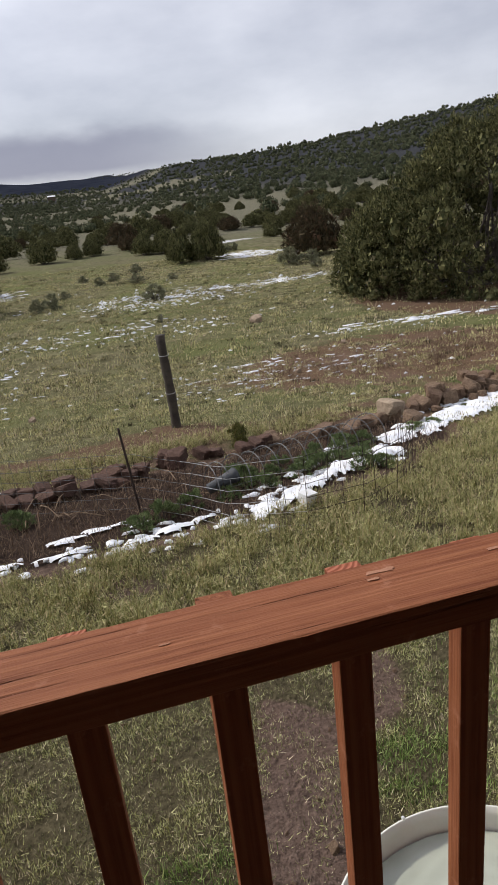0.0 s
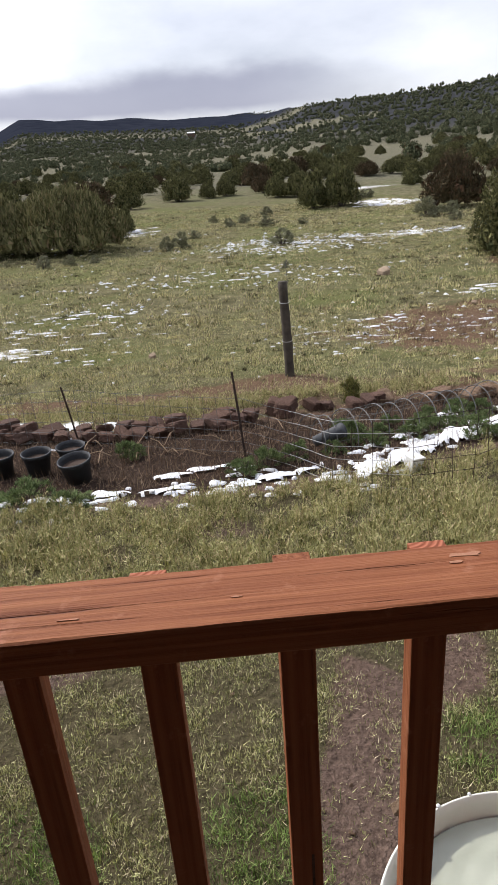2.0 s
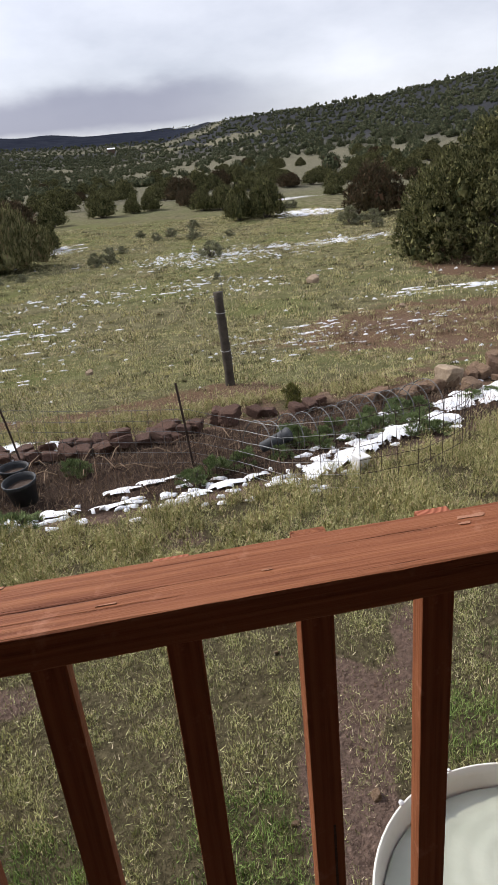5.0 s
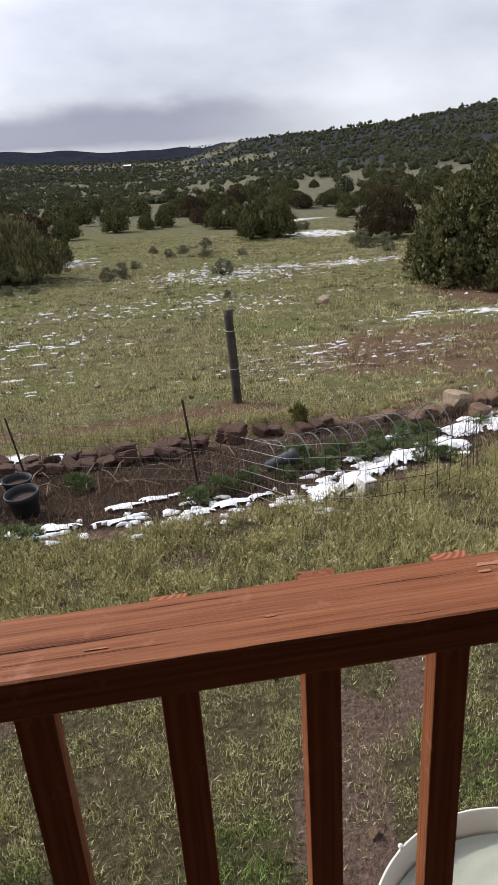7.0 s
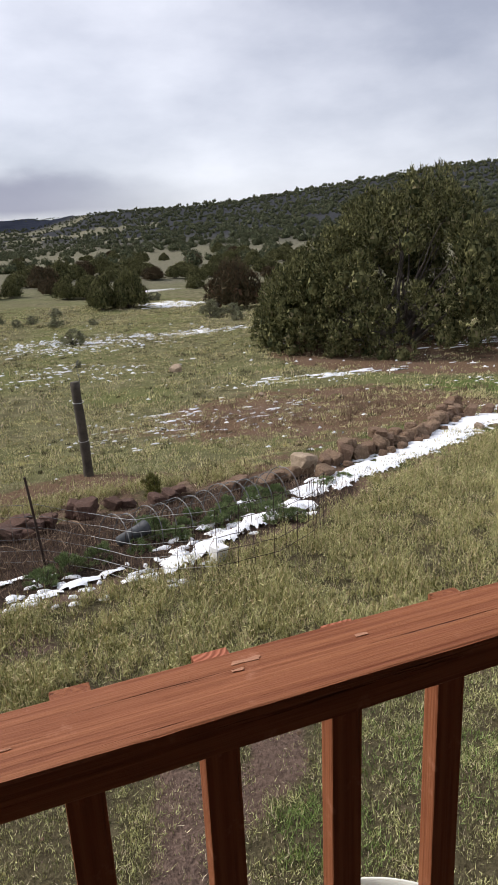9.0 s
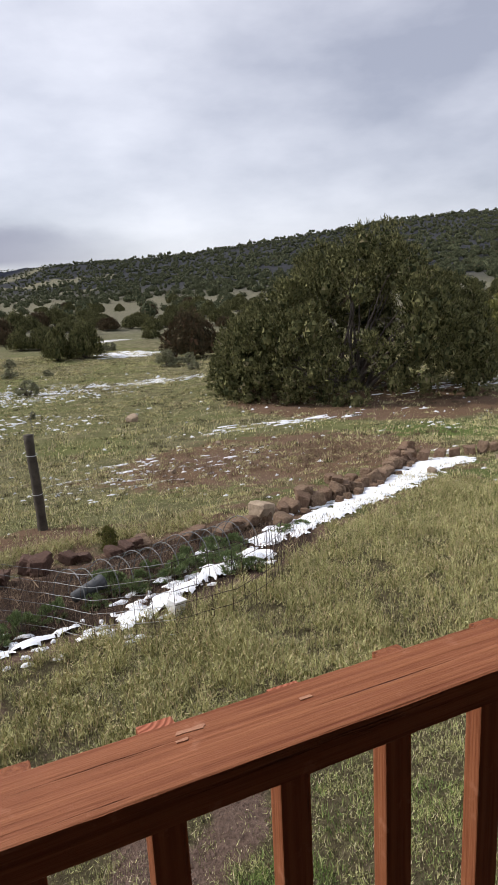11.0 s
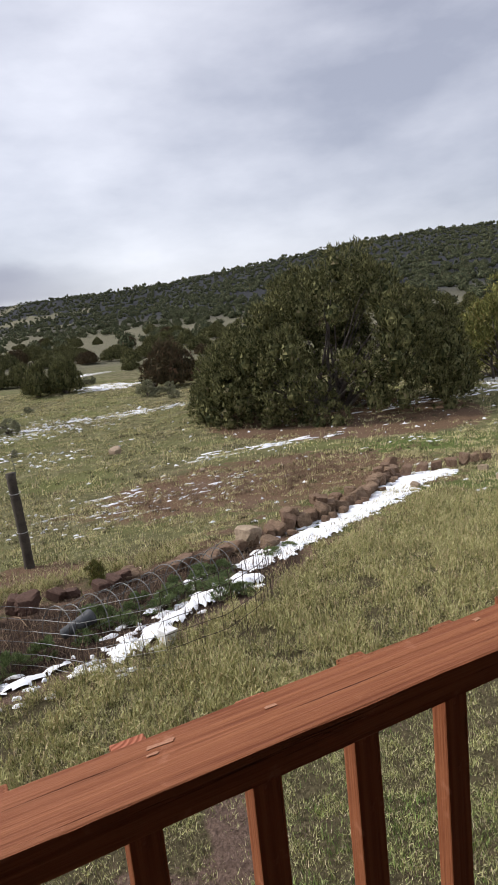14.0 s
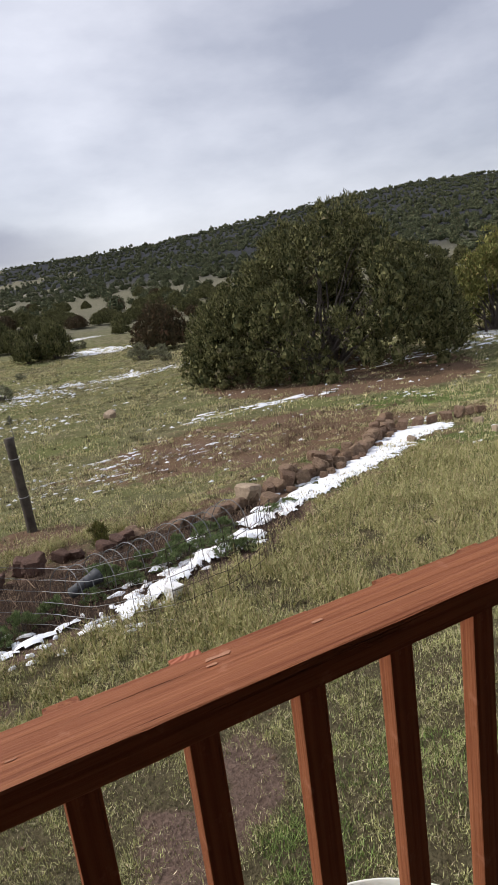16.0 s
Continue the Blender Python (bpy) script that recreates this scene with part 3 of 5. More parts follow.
# ---- the dry stone border ----
def stone_mesh(name, seed, flat=1.0):
    rng = random.Random(seed)
    bm = bmesh.new()
    bmesh.ops.create_icosphere(bm, subdivisions=3, radius=1.0)
    planes = [(Vector((rng.gauss(0, 1), rng.gauss(0, 1), rng.gauss(0, 1))).normalized(), rng.uniform(0.80, 0.98)) for _ in range(4)]
    for axis in ((1, 0, 0), (-1, 0, 0), (0, 1, 0), (0, -1, 0), (0, 0, 1), (0, 0, -1)):
        planes.append(((Vector(axis) + Vector((rng.uniform(-0.22, 0.22), rng.uniform(-0.22, 0.22), rng.uniform(-0.22, 0.22)))).normalized(), rng.uniform(0.55, 0.66)))
    for v in bm.verts:
        p = v.co.normalized()
        reach = min([d / max(p.dot(n), 1e-3) for n, d in planes if p.dot(n) > 0.05] + [1.08])
        v.co = p * reach * (1 + 0.04 * noise.noise(p * 2.6 + Vector((seed, 0, 0))) + 0.025 * noise.noise(p * 7))
        v.co.z *= flat
    me = bpy.data.meshes.new(name)
    bm.to_mesh(me)
    bm.free()
    return me


def build_wall():
    wall = tagged(new("stone_border"), "low dry-laid border of rough brown sandstone", "stone wall", kind="structure")
    rng = random.Random(12)
    shapes = [stone_mesh("stone", 20 + i, 0.9) for i in range(9)]
    for me in shapes:
        me.materials.append(STONE)
    # stones for the left of the border, with shade put into their colour
    dark = [stone_mesh("stone", 40 + i, 0.75) for i in range(6)]
    for me in dark:
        me.materials.append(SHADED_STONE)
    pale = stone_mesh("stone", 77, 0.95)
    pale.materials.append(PALE_STONE)

    def put(x, y, w, d, h, lift=0.0, me=None):
        ob = new("stone", me or rng.choice(dark if x < 2.2 else shapes))
        ob.parent = wall
        ob.matrix_basis = Matrix.LocRotScale((x, y, lie(x, y) + h * 0.42 + lift), Euler((rng.uniform(-0.28, 0.28), rng.uniform(-0.28, 0.28), 0.45 + rng.uniform(-0.7, 0.7))), (w * 0.60, d * 0.60, h * 0.72))

    for (ax, ay), (bx, by) in zip(WALL, WALL[1:]):
        run, length = 0.0, math.hypot(bx - ax, by - ay)
        while run < length:
            s = run / length
            x, y = ax + (bx - ax) * s, ay + (by - ay) * s
            left, right = x < 0.35, x > 3.8
            w = rng.uniform(0.17, 0.31) if right else rng.uniform(0.15, 0.28) if not left else rng.uniform(0.14, 0.30)
            h = rng.uniform(0.17, 0.26) if right else rng.uniform(0.10, 0.19)
            if 0.35 < x < 2.7 and rng.random() < 0.4:
                run += 0.2
                continue
            put(x, y + rng.uniform(-0.05, 0.05) - 0.08 * right, w, rng.uniform(0.2, 0.3), h)
            if right and rng.random() < 0.35:
                put(x + rng.uniform(-0.1, 0.1), y + rng.uniform(0.0, 0.12), w * 0.75, 0.22, h * 0.75, h * 0.5)
            if right and rng.random() < 0.5:
                put(x + 0.1, y - 0.24, w * 0.5, 0.14, h * 0.5)
            if left and rng.random() < 0.6:
                put(x + rng.uniform(-0.1, 0.1), y + 0.18, w, 0.25, h, 0.03)
            run += w * 0.84
    big = new("stone", pale)
    big.parent = wall
    big.matrix_basis = Matrix.LocRotScale((3.36, 6.49, lie(3.36, 6.49) + 0.11), Euler((0.1, 0.05, 0.4)), (0.215, 0.20, 0.20))
    for x, y, w, h in ((2.45, 6.30, 0.26, 0.17), (1.81, 6.34, 0.28, 0.14), (7.77, 8.31, 0.25, 0.2), (8.04, 8.27, 0.22, 0.2), (8.37, 8.23, 0.3, 0.2), (8.64, 8.19, 0.36, 0.26), (8.98, 8.29, 0.22, 0.18), (9.24, 8.27, 0.2, 0.16), (7.87, 9.32, 0.3, 0.25), (7.35, 8.24, 0.28, 0.24), (0.70, 6.23, 0.36, 0.24), (0.60, 6.30, 0.3, 0.22), (3.45, 6.09, 0.3, 0.16), (-2.36, 6.35, 0.34, 0.26)):
        put(x, y, w, 0.24, h, 0.0, rng.choice(shapes) if x > 1.5 else None)


build_wall()


# ---- snow ----
def snow_mound(name, x, y, w, d, h, turn, seed):
    """A thin, ragged patch of melting snow with holes, following the ground."""
    bm = bmesh.new()
    c, s, step = math.cos(turn), math.sin(turn), 0.028
    nu, nv = int(w * 1.3 / step), int(d * 1.4 / step)
    made = {}
    for i in range(nu + 1):
        for k in range(nv + 1):
            u, v = (i / nu - 0.5) * w * 1.3, (k / nv - 0.5) * d * 1.4
            px, py = x + u * c - v * s, y + u * s + v * c
            f = 1 - (2 * u / w) ** 2 - (2 * v / d) ** 2 + 0.8 * noise.noise((px * 3.2, py * 3.2, seed)) + 0.9 * noise.noise((px * 8, py * 8, seed)) - 0.1
            if f > 0:
                thick = h * min(1.0, f * 1.6) ** 0.5 * (0.8 + 0.5 * noise.noise((px * 6, py * 6, 4.0)))
                made[i, k] = bm.verts.new((px, py, lie(px, py) + (thick if f > 0.09 else -0.012)))
    for i in range(nu):
        for k in range(nv):
            four = [made.get(q) for q in ((i, k), (i + 1, k), (i + 1, k + 1), (i, k + 1))]
            if all(four):
                bm.faces.new(four)
    return bm


def build_snow():
    rng = random.Random(31)
    strip = [(3.08, 5.70), (3.50, 5.89), (3.96, 6.08), (4.49, 6.33), (4.99, 6.56), (5.48, 6.83), (5.96, 7.13), (6.44, 7.42), (6.98, 7.72), (7.54, 7.90)]
    for i, (x, y) in enumerate(strip):
        ob = part("snow_patch", snow_mound("snow", x, y, 1.15 if i else 0.7, 0.46 + 0.06 * i, 0.035, 0.53, i * 3.7), SNOW, None, "", True)
        tagged(ob, "melting snow in the lee of the stone border", "snow", "snow along the border")
    bed = [(2.53, 5.10, 0.85, 0.55, 0.1, 0.6), (2.15, 4.96, 0.7, 0.36, 0.09, 0.5), (2.26, 5.62, 0.5, 0.22, 0.07, 0.5), (1.79, 4.75, 0.8, 0.24, 0.07, 0.6), (1.45, 4.52, 0.75, 0.26, 0.07, 0.7), (1.14, 4.40, 0.45, 0.26, 0.06, 0.9), (1.65, 5.10, 0.32, 0.2, 0.05, 0.4), (1.35, 4.92, 0.28, 0.16, 0.05, 0.5), (1.80, 5.37, 0.28, 0.16, 0.05, 0.4), (0.84, 4.23, 0.35, 0.14, 0.04, 0.1), (0.63, 4.45, 0.3, 0.15, 0.05, 0.3), (0.39, 4.37, 0.4, 0.14, 0.05, 0.1), (0.11, 4.29, 0.5, 0.14, 0.05, 0.1), (0.16, 4.65, 0.35, 0.1, 0.04, 0.2), (-0.17, 4.71, 0.55, 0.13, 0.05, 0.15), (-0.51, 4.60, 0.5, 0.14, 0.05, 0.25), (-0.56, 4.28, 0.5, 0.14, 0.05, 0.2)]
    bed += [(-1.0, 4.31, 0.45, 0.14, 0.05, -0.1), (-1.44, 4.3, 0.5, 0.16, 0.05, 0.1), (-1.88, 4.32, 0.5, 0.2, 0.05, 0.0), (-1.22, 6.38, 0.5, 0.3, 0.06, 0.0), (-1.71, 6.48, 0.6, 0.35, 0.06, 0.1), (-2.4, 6.73, 0.6, 0.3, 0.05, 0.0), (3.06, 5.62, 0.4, 0.3, 0.06, 0.5)]
    for i, (x, y, w, d, h, turn) in enumerate(bed):
        ob = part("snow_patch", snow_mound("snow", x, y, w * 0.95, d * 0.95, h * 0.7, turn, 50 + i * 2.3), SNOW, None, "", True)
        tagged(ob, "melting snow on the garden bed", "snow", "snow on the bed")
    # scattered rags of snow out on the pasture
    verts, faces = [], []

    def rag(x, y, w, d):
        base, sides = len(verts), 11
        seed = rng.uniform(0, 90)
        for k in range(sides):
            a = 2 * math.pi * k / sides
            e = rng.uniform(0.35, 1.25)
            px, py = x + w / 2 * e * math.cos(a), y + d / 2 * e * math.sin(a)
            verts.append((px, py, lie(px, py) - 0.01))
            qx, qy = x + w / 2 * e * 0.75 * math.cos(a), y + d / 2 * e * 0.75 * math.sin(a)
            verts.append((qx, qy, lie(qx, qy) + 0.014 + 0.008 * noise.noise((seed, k, 0))))
        verts.append((x, y, lie(x, y) + 0.022))
        for k in range(sides):
            a, b = base + 2 * k, base + 2 * ((k + 1) % sides)
            faces.append((a, b, b + 1, a + 1))
            faces.append((a + 1, b + 1, base + 2 * sides))

    for cx, cy, wx, wy, n, size in ((3.51, 10.93, 2.8, 2.0, 70, 0.11), (3.26, 26.74, 4.0, 2.4, 90, 0.24), (8.7, 27.32, 3.4, 0.7, 40, 0.5), (11.12, 41.29, 1.8, 1.3, 60, 0.9), (8.2, 15.11, 3.6, 0.45, 46, 0.42), (16.46, 17.6, 3.2, 0.9, 40, 0.55), (22.94, 19.22, 2.0, 1.0, 40, 0.9), (11.04, 11.91, 0.5, 0.9, 12, 0.3), (-4.15, 11.96, 1.2, 0.6, 16, 0.4), (-2.22, 10.88, 0.9, 0.4, 9, 0.2), (-3.34, 14.57, 2.5, 2.2, 40, 0.35), (-3.7, 35.26, 1.2, 1.0, 20, 0.9), (1.23, 20.69, 6.0, 2.0, 40, 0.3), (5.42, 12.45, 4.0, 1.5, 26, 0.2), (7.64, 6.59, 0.9, 0.6, 7, 0.22)):
        for _ in range(n):
            x, y = rng.gauss(cx, wx * 0.5), rng.gauss(cy, wy * 0.5)
            s = size * 0.8 * rng.uniform(0.25, 1.1)
            rag(x, y, s * rng.uniform(1, 2.2), s * 0.6)
    for (ax, ay), (bx, by), n, size in (((-1.9, 4.15), (1.2, 4.35), 80, 0.09), ((1.0, 4.5), (3.1, 5.6), 60, 0.10), ((3.2, 6.2), (9.2, 9.2), 90, 0.10), ((-2.6, 6.2), (-0.9, 6.1), 36, 0.14)):
        for _ in range(n):
            q = rng.random()
            rag(ax + (bx - ax) * q + rng.gauss(0, 0.08), ay + (by - ay) * q + rng.gauss(0, 0.16), size * rng.uniform(0.5, 2.2), size * rng.uniform(0.5, 1.2))
    tagged(mesh_object("snow_rags", verts, faces, SNOW, True), "scattered rags of old snow on the pasture", "snow", kind="stuff")


build_snow()


# ---- grass ----
def blades(points, length, width, lean, rng, clump=1):
    """Triangles standing on points (n x 3): one blade each."""
    n = len(points)
    turn = rng.uniform(0, 2 * np.pi, n)
    tilt = np.abs(rng.normal(0, lean, n))
    L = length * rng.uniform(0.5, 1.25, n)
    W = width * rng.uniform(0.6, 1.3, n)
    out = np.stack([np.cos(turn) * np.sin(tilt), np.sin(turn) * np.sin(tilt), np.cos(tilt)], 1)
    face = rng.uniform(0, 2 * np.pi, n)
    side = np.stack([np.cos(face), np.sin(face), np.zeros(n)], 1)
    tip = points + out * L[:, None]
    return np.stack([points - side * W[:, None] / 2, points + side * W[:, None] / 2, tip], 1)


def scatter(n, az0, az1, r0, r1, rng, keep):
    a = np.radians(rng.uniform(az0, az1, n))
    r = np.sqrt(rng.uniform(r0 * r0, r1 * r1, n))
    out, known = [], {}
    dice = rng.random(n)
    for x, y, q, u in zip((r * np.sin(a)).tolist(), (r * np.cos(a) - 0.58).tolist(), r.tolist(), dice.tolist()):
        cell = 0.07 if q < 5 else (0.12 if q < 12 else 0.3)
        key = (cell, int(x / cell + 1000), int(y / cell + 1000))
        if key not in known:
            known[key] = (keep(x, y), x, y, lie(x, y) - 0.005)
        p, kx, ky, kz = known[key]
        if u < p:
            out.append((x, y, kz - 0.09 * (y - ky) * (q < 14)))
    return np.array(out) if out else np.zeros((0, 3))


def patchy(x, y, scale, seed):
    return 0.5 + noise.noise((x * scale, y * scale, seed))


def open_soil(x, y):
    return min(1.0, cover(x, y)[0] + 0.9 * (patchy(x, y, 1.3, 4.0) - 0.5))


def keep_weed(x, y):
    """The band of tall weeds between lawn and garden."""
    d = near_line(x, y, BED)
    edge = smooth(2.3, 2.7, y + 0.25 * noise.noise((x, y, 0))) * smooth(0.85, 1.15, d)
    if y > 7.2 or x > 6.8 or near_line(x, y, WALL) < 0.5:
        return 0
    if x > 2.9:
        edge *= smooth(0.75, 1.2, near_line(x, y, WALL)) * (y < 6.8 or x > 4.5)
    return edge * (0.22 + 0.78 * smooth(0.32, 0.58, 0.6 * patchy(x, y, 2.2, 1.0) + 0.4 * patchy(x, y, 6.5, 3.0)))


def keep_lawn(x, y):
    if y < 0.05 or math.hypot(x - 0.612, y - 0.311) < 0.41 or near_line(x, y, BED) < 0.75 or near_line(x, y, WALL) < 0.2:
        return 0
    return (1 - 0.8 * smooth(0.3, 0.7, cover(x, y)[1])) * (0.16 + 0.84 * smooth(0.62, 0.3, open_soil(x, y))) * (0.12 + 0.88 * smooth(0.34, 0.62, 0.6 * patchy(x, y, 5.0, 2.0) + 0.4 * patchy(x, y, 13.0, 6.0)))


def keep_lush(x, y):
    if y < 0.05 or math.hypot(x - 0.612, y - 0.311) < 0.41:
        return 0
    return smooth(0.15, 0.6, cover(x, y)[1]) * (0.3 + 0.7 * smooth(0.3, 0.55, patchy(x, y, 6.0, 9.0)))


def keep_field(x, y):
    if near_line(x, y, WALL) < 0.4 and x > 3 or near_line(x, y, BED) < 1.0:
        return 0
    if y < 5.7 and x < 3.6 and near_line(x, y, WALL) > 0.4:
        return 0
    return 0.2 + 0.8 * smooth(0.75, 0.35, open_soil(x, y)) * (0.35 + 0.65 * smooth(0.3, 0.6, patchy(x, y, 0.8, 5.0)))


def build_grass():
    rng = np.random.default_rng(5)
    # clumps of leafy weeds, each of stems that sprawl from one root
    hearts = scatter(13000, -22, 58, 2.6, 9.5, rng, keep_weed)
    vigour = np.array([0.55 + 0.9 * patchy(x, y, 1.7, 8.0) for x, y in hearts[:, :2].tolist()]).clip(0.3, 1.4) * rng.uniform(0.6, 1.3, len(hearts))
    roots = np.repeat(hearts, 13, 0) + rng.normal(0, 0.03, (13 * len(hearts), 3)) * (1, 1, 0)
    tall = np.repeat(vigour, 13)[:, None]
    stems = blades(roots, 0.135, 0.0055, 1.0, rng)
    stems[:, 2] = roots + (stems[:, 2] - roots) * tall
    extra = [stems]
    for _ in range(5):
        s = rng.uniform(0.2, 1.0, len(roots))
        at = stems[:, :2].mean(1) * (1 - s[:, None]) + stems[:, 2] * s[:, None]
        extra.append(blades(at, 0.046, 0.0062, 1.35, rng))
    tagged(triangles("tall_weeds", np.concatenate(extra), WEED), "band of sprawling yellow-green weeds", "weeds", kind="stuff")
    # the lawn: low mats of curled blades with soil between
    hearts = np.concatenate([scatter(5000, -60, -22, 0.9, 2.6, rng, keep_lawn), scatter(24000, -24, 58, 1.0, 4.3, rng, keep_lawn), scatter(24000, -24, 58, 4.3, 9.5, rng, keep_lawn)])
    mats = np.repeat(hearts, 20, 0) + rng.normal(0, 0.022, (20 * len(hearts), 3)) * (1, 1, 0.2)
    thin = scatter(150000, -40, 58, 1.0, 6.0, rng, keep_lawn)
    parts = [blades(mats, 0.030, 0.0036, 1.25, rng), blades(thin, 0.028, 0.0034, 1.4, rng)]
    tagged(triangles("lawn_grass", np.concatenate(parts), LAWN), "short trodden olive and straw grass", "grass", kind="stuff")
    crumbs = scatter(60000, -30, 56, 1.0, 3.6, rng, lambda x, y: 0.75 * smooth(0.35, 0.9, open_soil(x, y)) * (y > 0.1))
    size = rng.uniform(0.003, 0.012, (len(crumbs), 1))
    spin = rng.uniform(0, 6.28, len(crumbs))
    ring = [crumbs + np.stack([np.cos(k * 1.571 + spin), np.sin(k * 1.571 + spin), 0 * spin - 0.2], 1) * size * rng.uniform(0.7, 1.4, (len(crumbs), 1)) for k in range(4)]
    top = crumbs + np.array([0.1, 0.1, 0.9]) * size
    tagged(triangles("soil_crumbs", np.concatenate([np.stack([ring[k], ring[(k + 1) % 4], top], 1) for k in range(4)]), CLOD), "crumbs of damp brown soil on the bare ground", "soil", kind="stuff")
    lush = np.concatenate([scatter(150000, -50, 58, 1.0, 2.8, rng, keep_lush), scatter(40000, -24, 58, 1.0, 4.5, rng, keep_lush), scatter(60000, 30, 58, 5, 22, rng, keep_lush)])
    tagged(triangles("green_grass", blades(lush, 0.046, 0.0042, 1.1, rng), LUSH), "tufts of fresh green grass", "grass", kind="stuff")
    mid = scatter(150000, -20, 56, 5.8, 15, rng, keep_field)
    far = scatter(220000, -20, 56, 14, 44, rng, keep_field)
    tufts = [blades(mid, 0.034, 0.010, 1.35, rng), blades(far, 0.04, 0.030, 1.4, rng)]
    # tussocks that break up the turf, wider apart with distance
    for count, r0, r1, size in ((5200, 5.8, 15, 1.0), (9000, 14, 46, 1.9)):
        hearts = scatter(count, -20, 56, r0, r1, rng, keep_field)
        lush_one = np.repeat(rng.uniform(0.5, 1.5, len(hearts)), 34)[:, None]
        roots = np.repeat(hearts, 34, 0) + rng.normal(0, 1, (34 * len(hearts), 3)) * (0.055 * size, 0.045 * size, 0) * lush_one
        tuft = blades(roots, 0.058 * size ** 0.6, 0.014 * size, 1.0, rng)
        tuft[:, 2] = roots + (tuft[:, 2] - roots) * lush_one
        tufts.append(tuft)
    hearts = scatter(4200, -20, 56, 7.5, 44, rng, lambda x, y: keep_field(x, y) * smooth(0.42, 0.62, patchy(x, y, 0.45, 12.0)))
    far_one = np.repeat(0.5 + np.linalg.norm(hearts[:, :2], axis=1) / 26, 24)[:, None]
    roots = np.repeat(hearts, 24, 0) + rng.normal(0, 1, (24 * len(hearts), 3)) * (0.05, 0.03, 0) * far_one
    weeds = blades(roots, 0.075, 0.016, 0.9, rng)
    weeds[:, 2] = roots + (weeds[:, 2] - roots) * far_one ** 0.5
    tagged(triangles("low_brush", weeds, BRUSH), "small dark dead weeds dotted over the pasture", "weeds", kind="stuff")
    bits = scatter(60000, -20, 50, 7.5, 34, rng, lambda x, y: 0.10 * smooth(0.1, 0.7, cover(x, y)[2]) + 0.010 * smooth(0.3, 0.8, open_soil(x, y)) + 0.004)
    size = rng.uniform(0.014, 0.065, (len(bits), 1)) * (0.5 + np.linalg.norm(bits[:, :2], axis=1)[:, None] / 22)
    ring = [bits + np.stack([np.cos(k * 1.2566 + bits[:, 0] * 9), np.sin(k * 1.2566 + bits[:, 1] * 7) * 0.8, 0 * bits[:, 0]], 1) * size * rng.uniform(0.7, 1.3, (len(bits), 1)) for k in range(5)]
    top = bits + np.array([0, 0, 0.7]) * size
    lumps = np.concatenate([np.stack([ring[k], ring[(k + 1) % 5], top], 1) for k in range(5)])
    tagged(triangles("snow_crumbs", lumps, SNOW), "crumbs of old snow between the grass", "snow", kind="stuff")
    tagged(triangles("pasture_grass", np.concatenate(tufts), FIELD), "thin grazed pasture grass", "grass", kind="stuff")
    bed = scatter(34000, -24, 40, 5, 9, rng, lambda x, y: smooth(1.0, 0.6, near_line(x, y, BED)))
    litter = blades(bed, 0.13, 0.006, 1.4, rng)
    heads = []
    for _ in range(110):
        x, y = rng.normal(5.8, 1.9), rng.normal(10.9, 1.1)
        n, size = int(rng.integers(30, 70)), rng.uniform(0.05, 0.14)
        spot = np.stack([x + rng.normal(0, size, n), y + rng.normal(0, size * 0.8, n), np.full(n, lie(x, y))], 1)
        heads.append(blades(spot, rng.uniform(0.07, 0.16), 0.010, 0.7, rng))
    tagged(triangles("dry_tufts", np.concatenate(heads), STRAW), "tufts of dead reddish grass on bare soil", "grass", kind="stuff")
    tagged(triangles("dead_stems", litter, STRAW), "litter of dead stems on the garden bed", "plant litter", kind="stuff")


build_grass()


# ---- junipers and shrubs ----
def sprays(points, outward, count, length, width, rng, droop=0.0):
    """Bunches of narrow leafy triangles at points, fanning outward."""
    n = len(points) * count
    p = np.repeat(points, count, 0) + rng.normal(0, length * 0.30, (n, 3))
    d = np.repeat(outward, count, 0) + rng.normal(0, 0.55, (n, 3)) + (0, 0, 0.4 - droop)
    d /= np.linalg.norm(d, axis=1)[:, None]
    s = np.cross(d, rng.normal(0, 1, (n, 3)))
    s /= np.linalg.norm(s, axis=1)[:, None] + 1e-9
    L = (length * rng.uniform(0.5, 1.3, n))[:, None]
    W = (width * rng.uniform(0.6, 1.4, n))[:, None]
    return np.stack([p - s * W / 2, p + s * W / 2, p + d * L], 1)


def crown_points(w, d, h, lumps, per_lump, rng, low=0.05, taper=0.5):
    """Points on many small lobes that together fill a broad, ragged dome."""
    pts, outs = [], []
    for _ in range(lumps):
        a, q = rng.uniform(0, 2 * np.pi), rng.uniform(0, 1) ** 0.32
        z = rng.uniform(low, 1.0)
        reach = (1 - max(0, z) ** 2.6) ** taper * (0.80 + 0.20 * min(1, max(0, z) * 3.0))
        reach *= 1 + 0.30 * noise.noise((math.cos(a) * 1.7 + w, math.sin(a) * 1.7, z * 2.6)) + (0.10 if rng.random() < 0.12 else 0)
        c = np.array([np.cos(a) * q * reach * w / 2, np.sin(a) * q * reach * d / 2, z * h * (0.84 + 0.16 * rng.random())])
        size = np.array([w, w, h * 1.15]) * rng.uniform(0.045, 0.10)
        m = rng.normal(0, 1, (per_lump, 3))
        m /= np.linalg.norm(m, axis=1)[:, None]
        m[:, 2] = np.where(m[:, 2] < -0.45, -m[:, 2], m[:, 2])
        pts.append(c + m * size * rng.uniform(0.55, 1.05, (per_lump, 1)))
        outs.append(m * 0.7 + c / np.array([w, d, h]) * 1.4)
    return np.concatenate(pts), np.concatenate(outs)


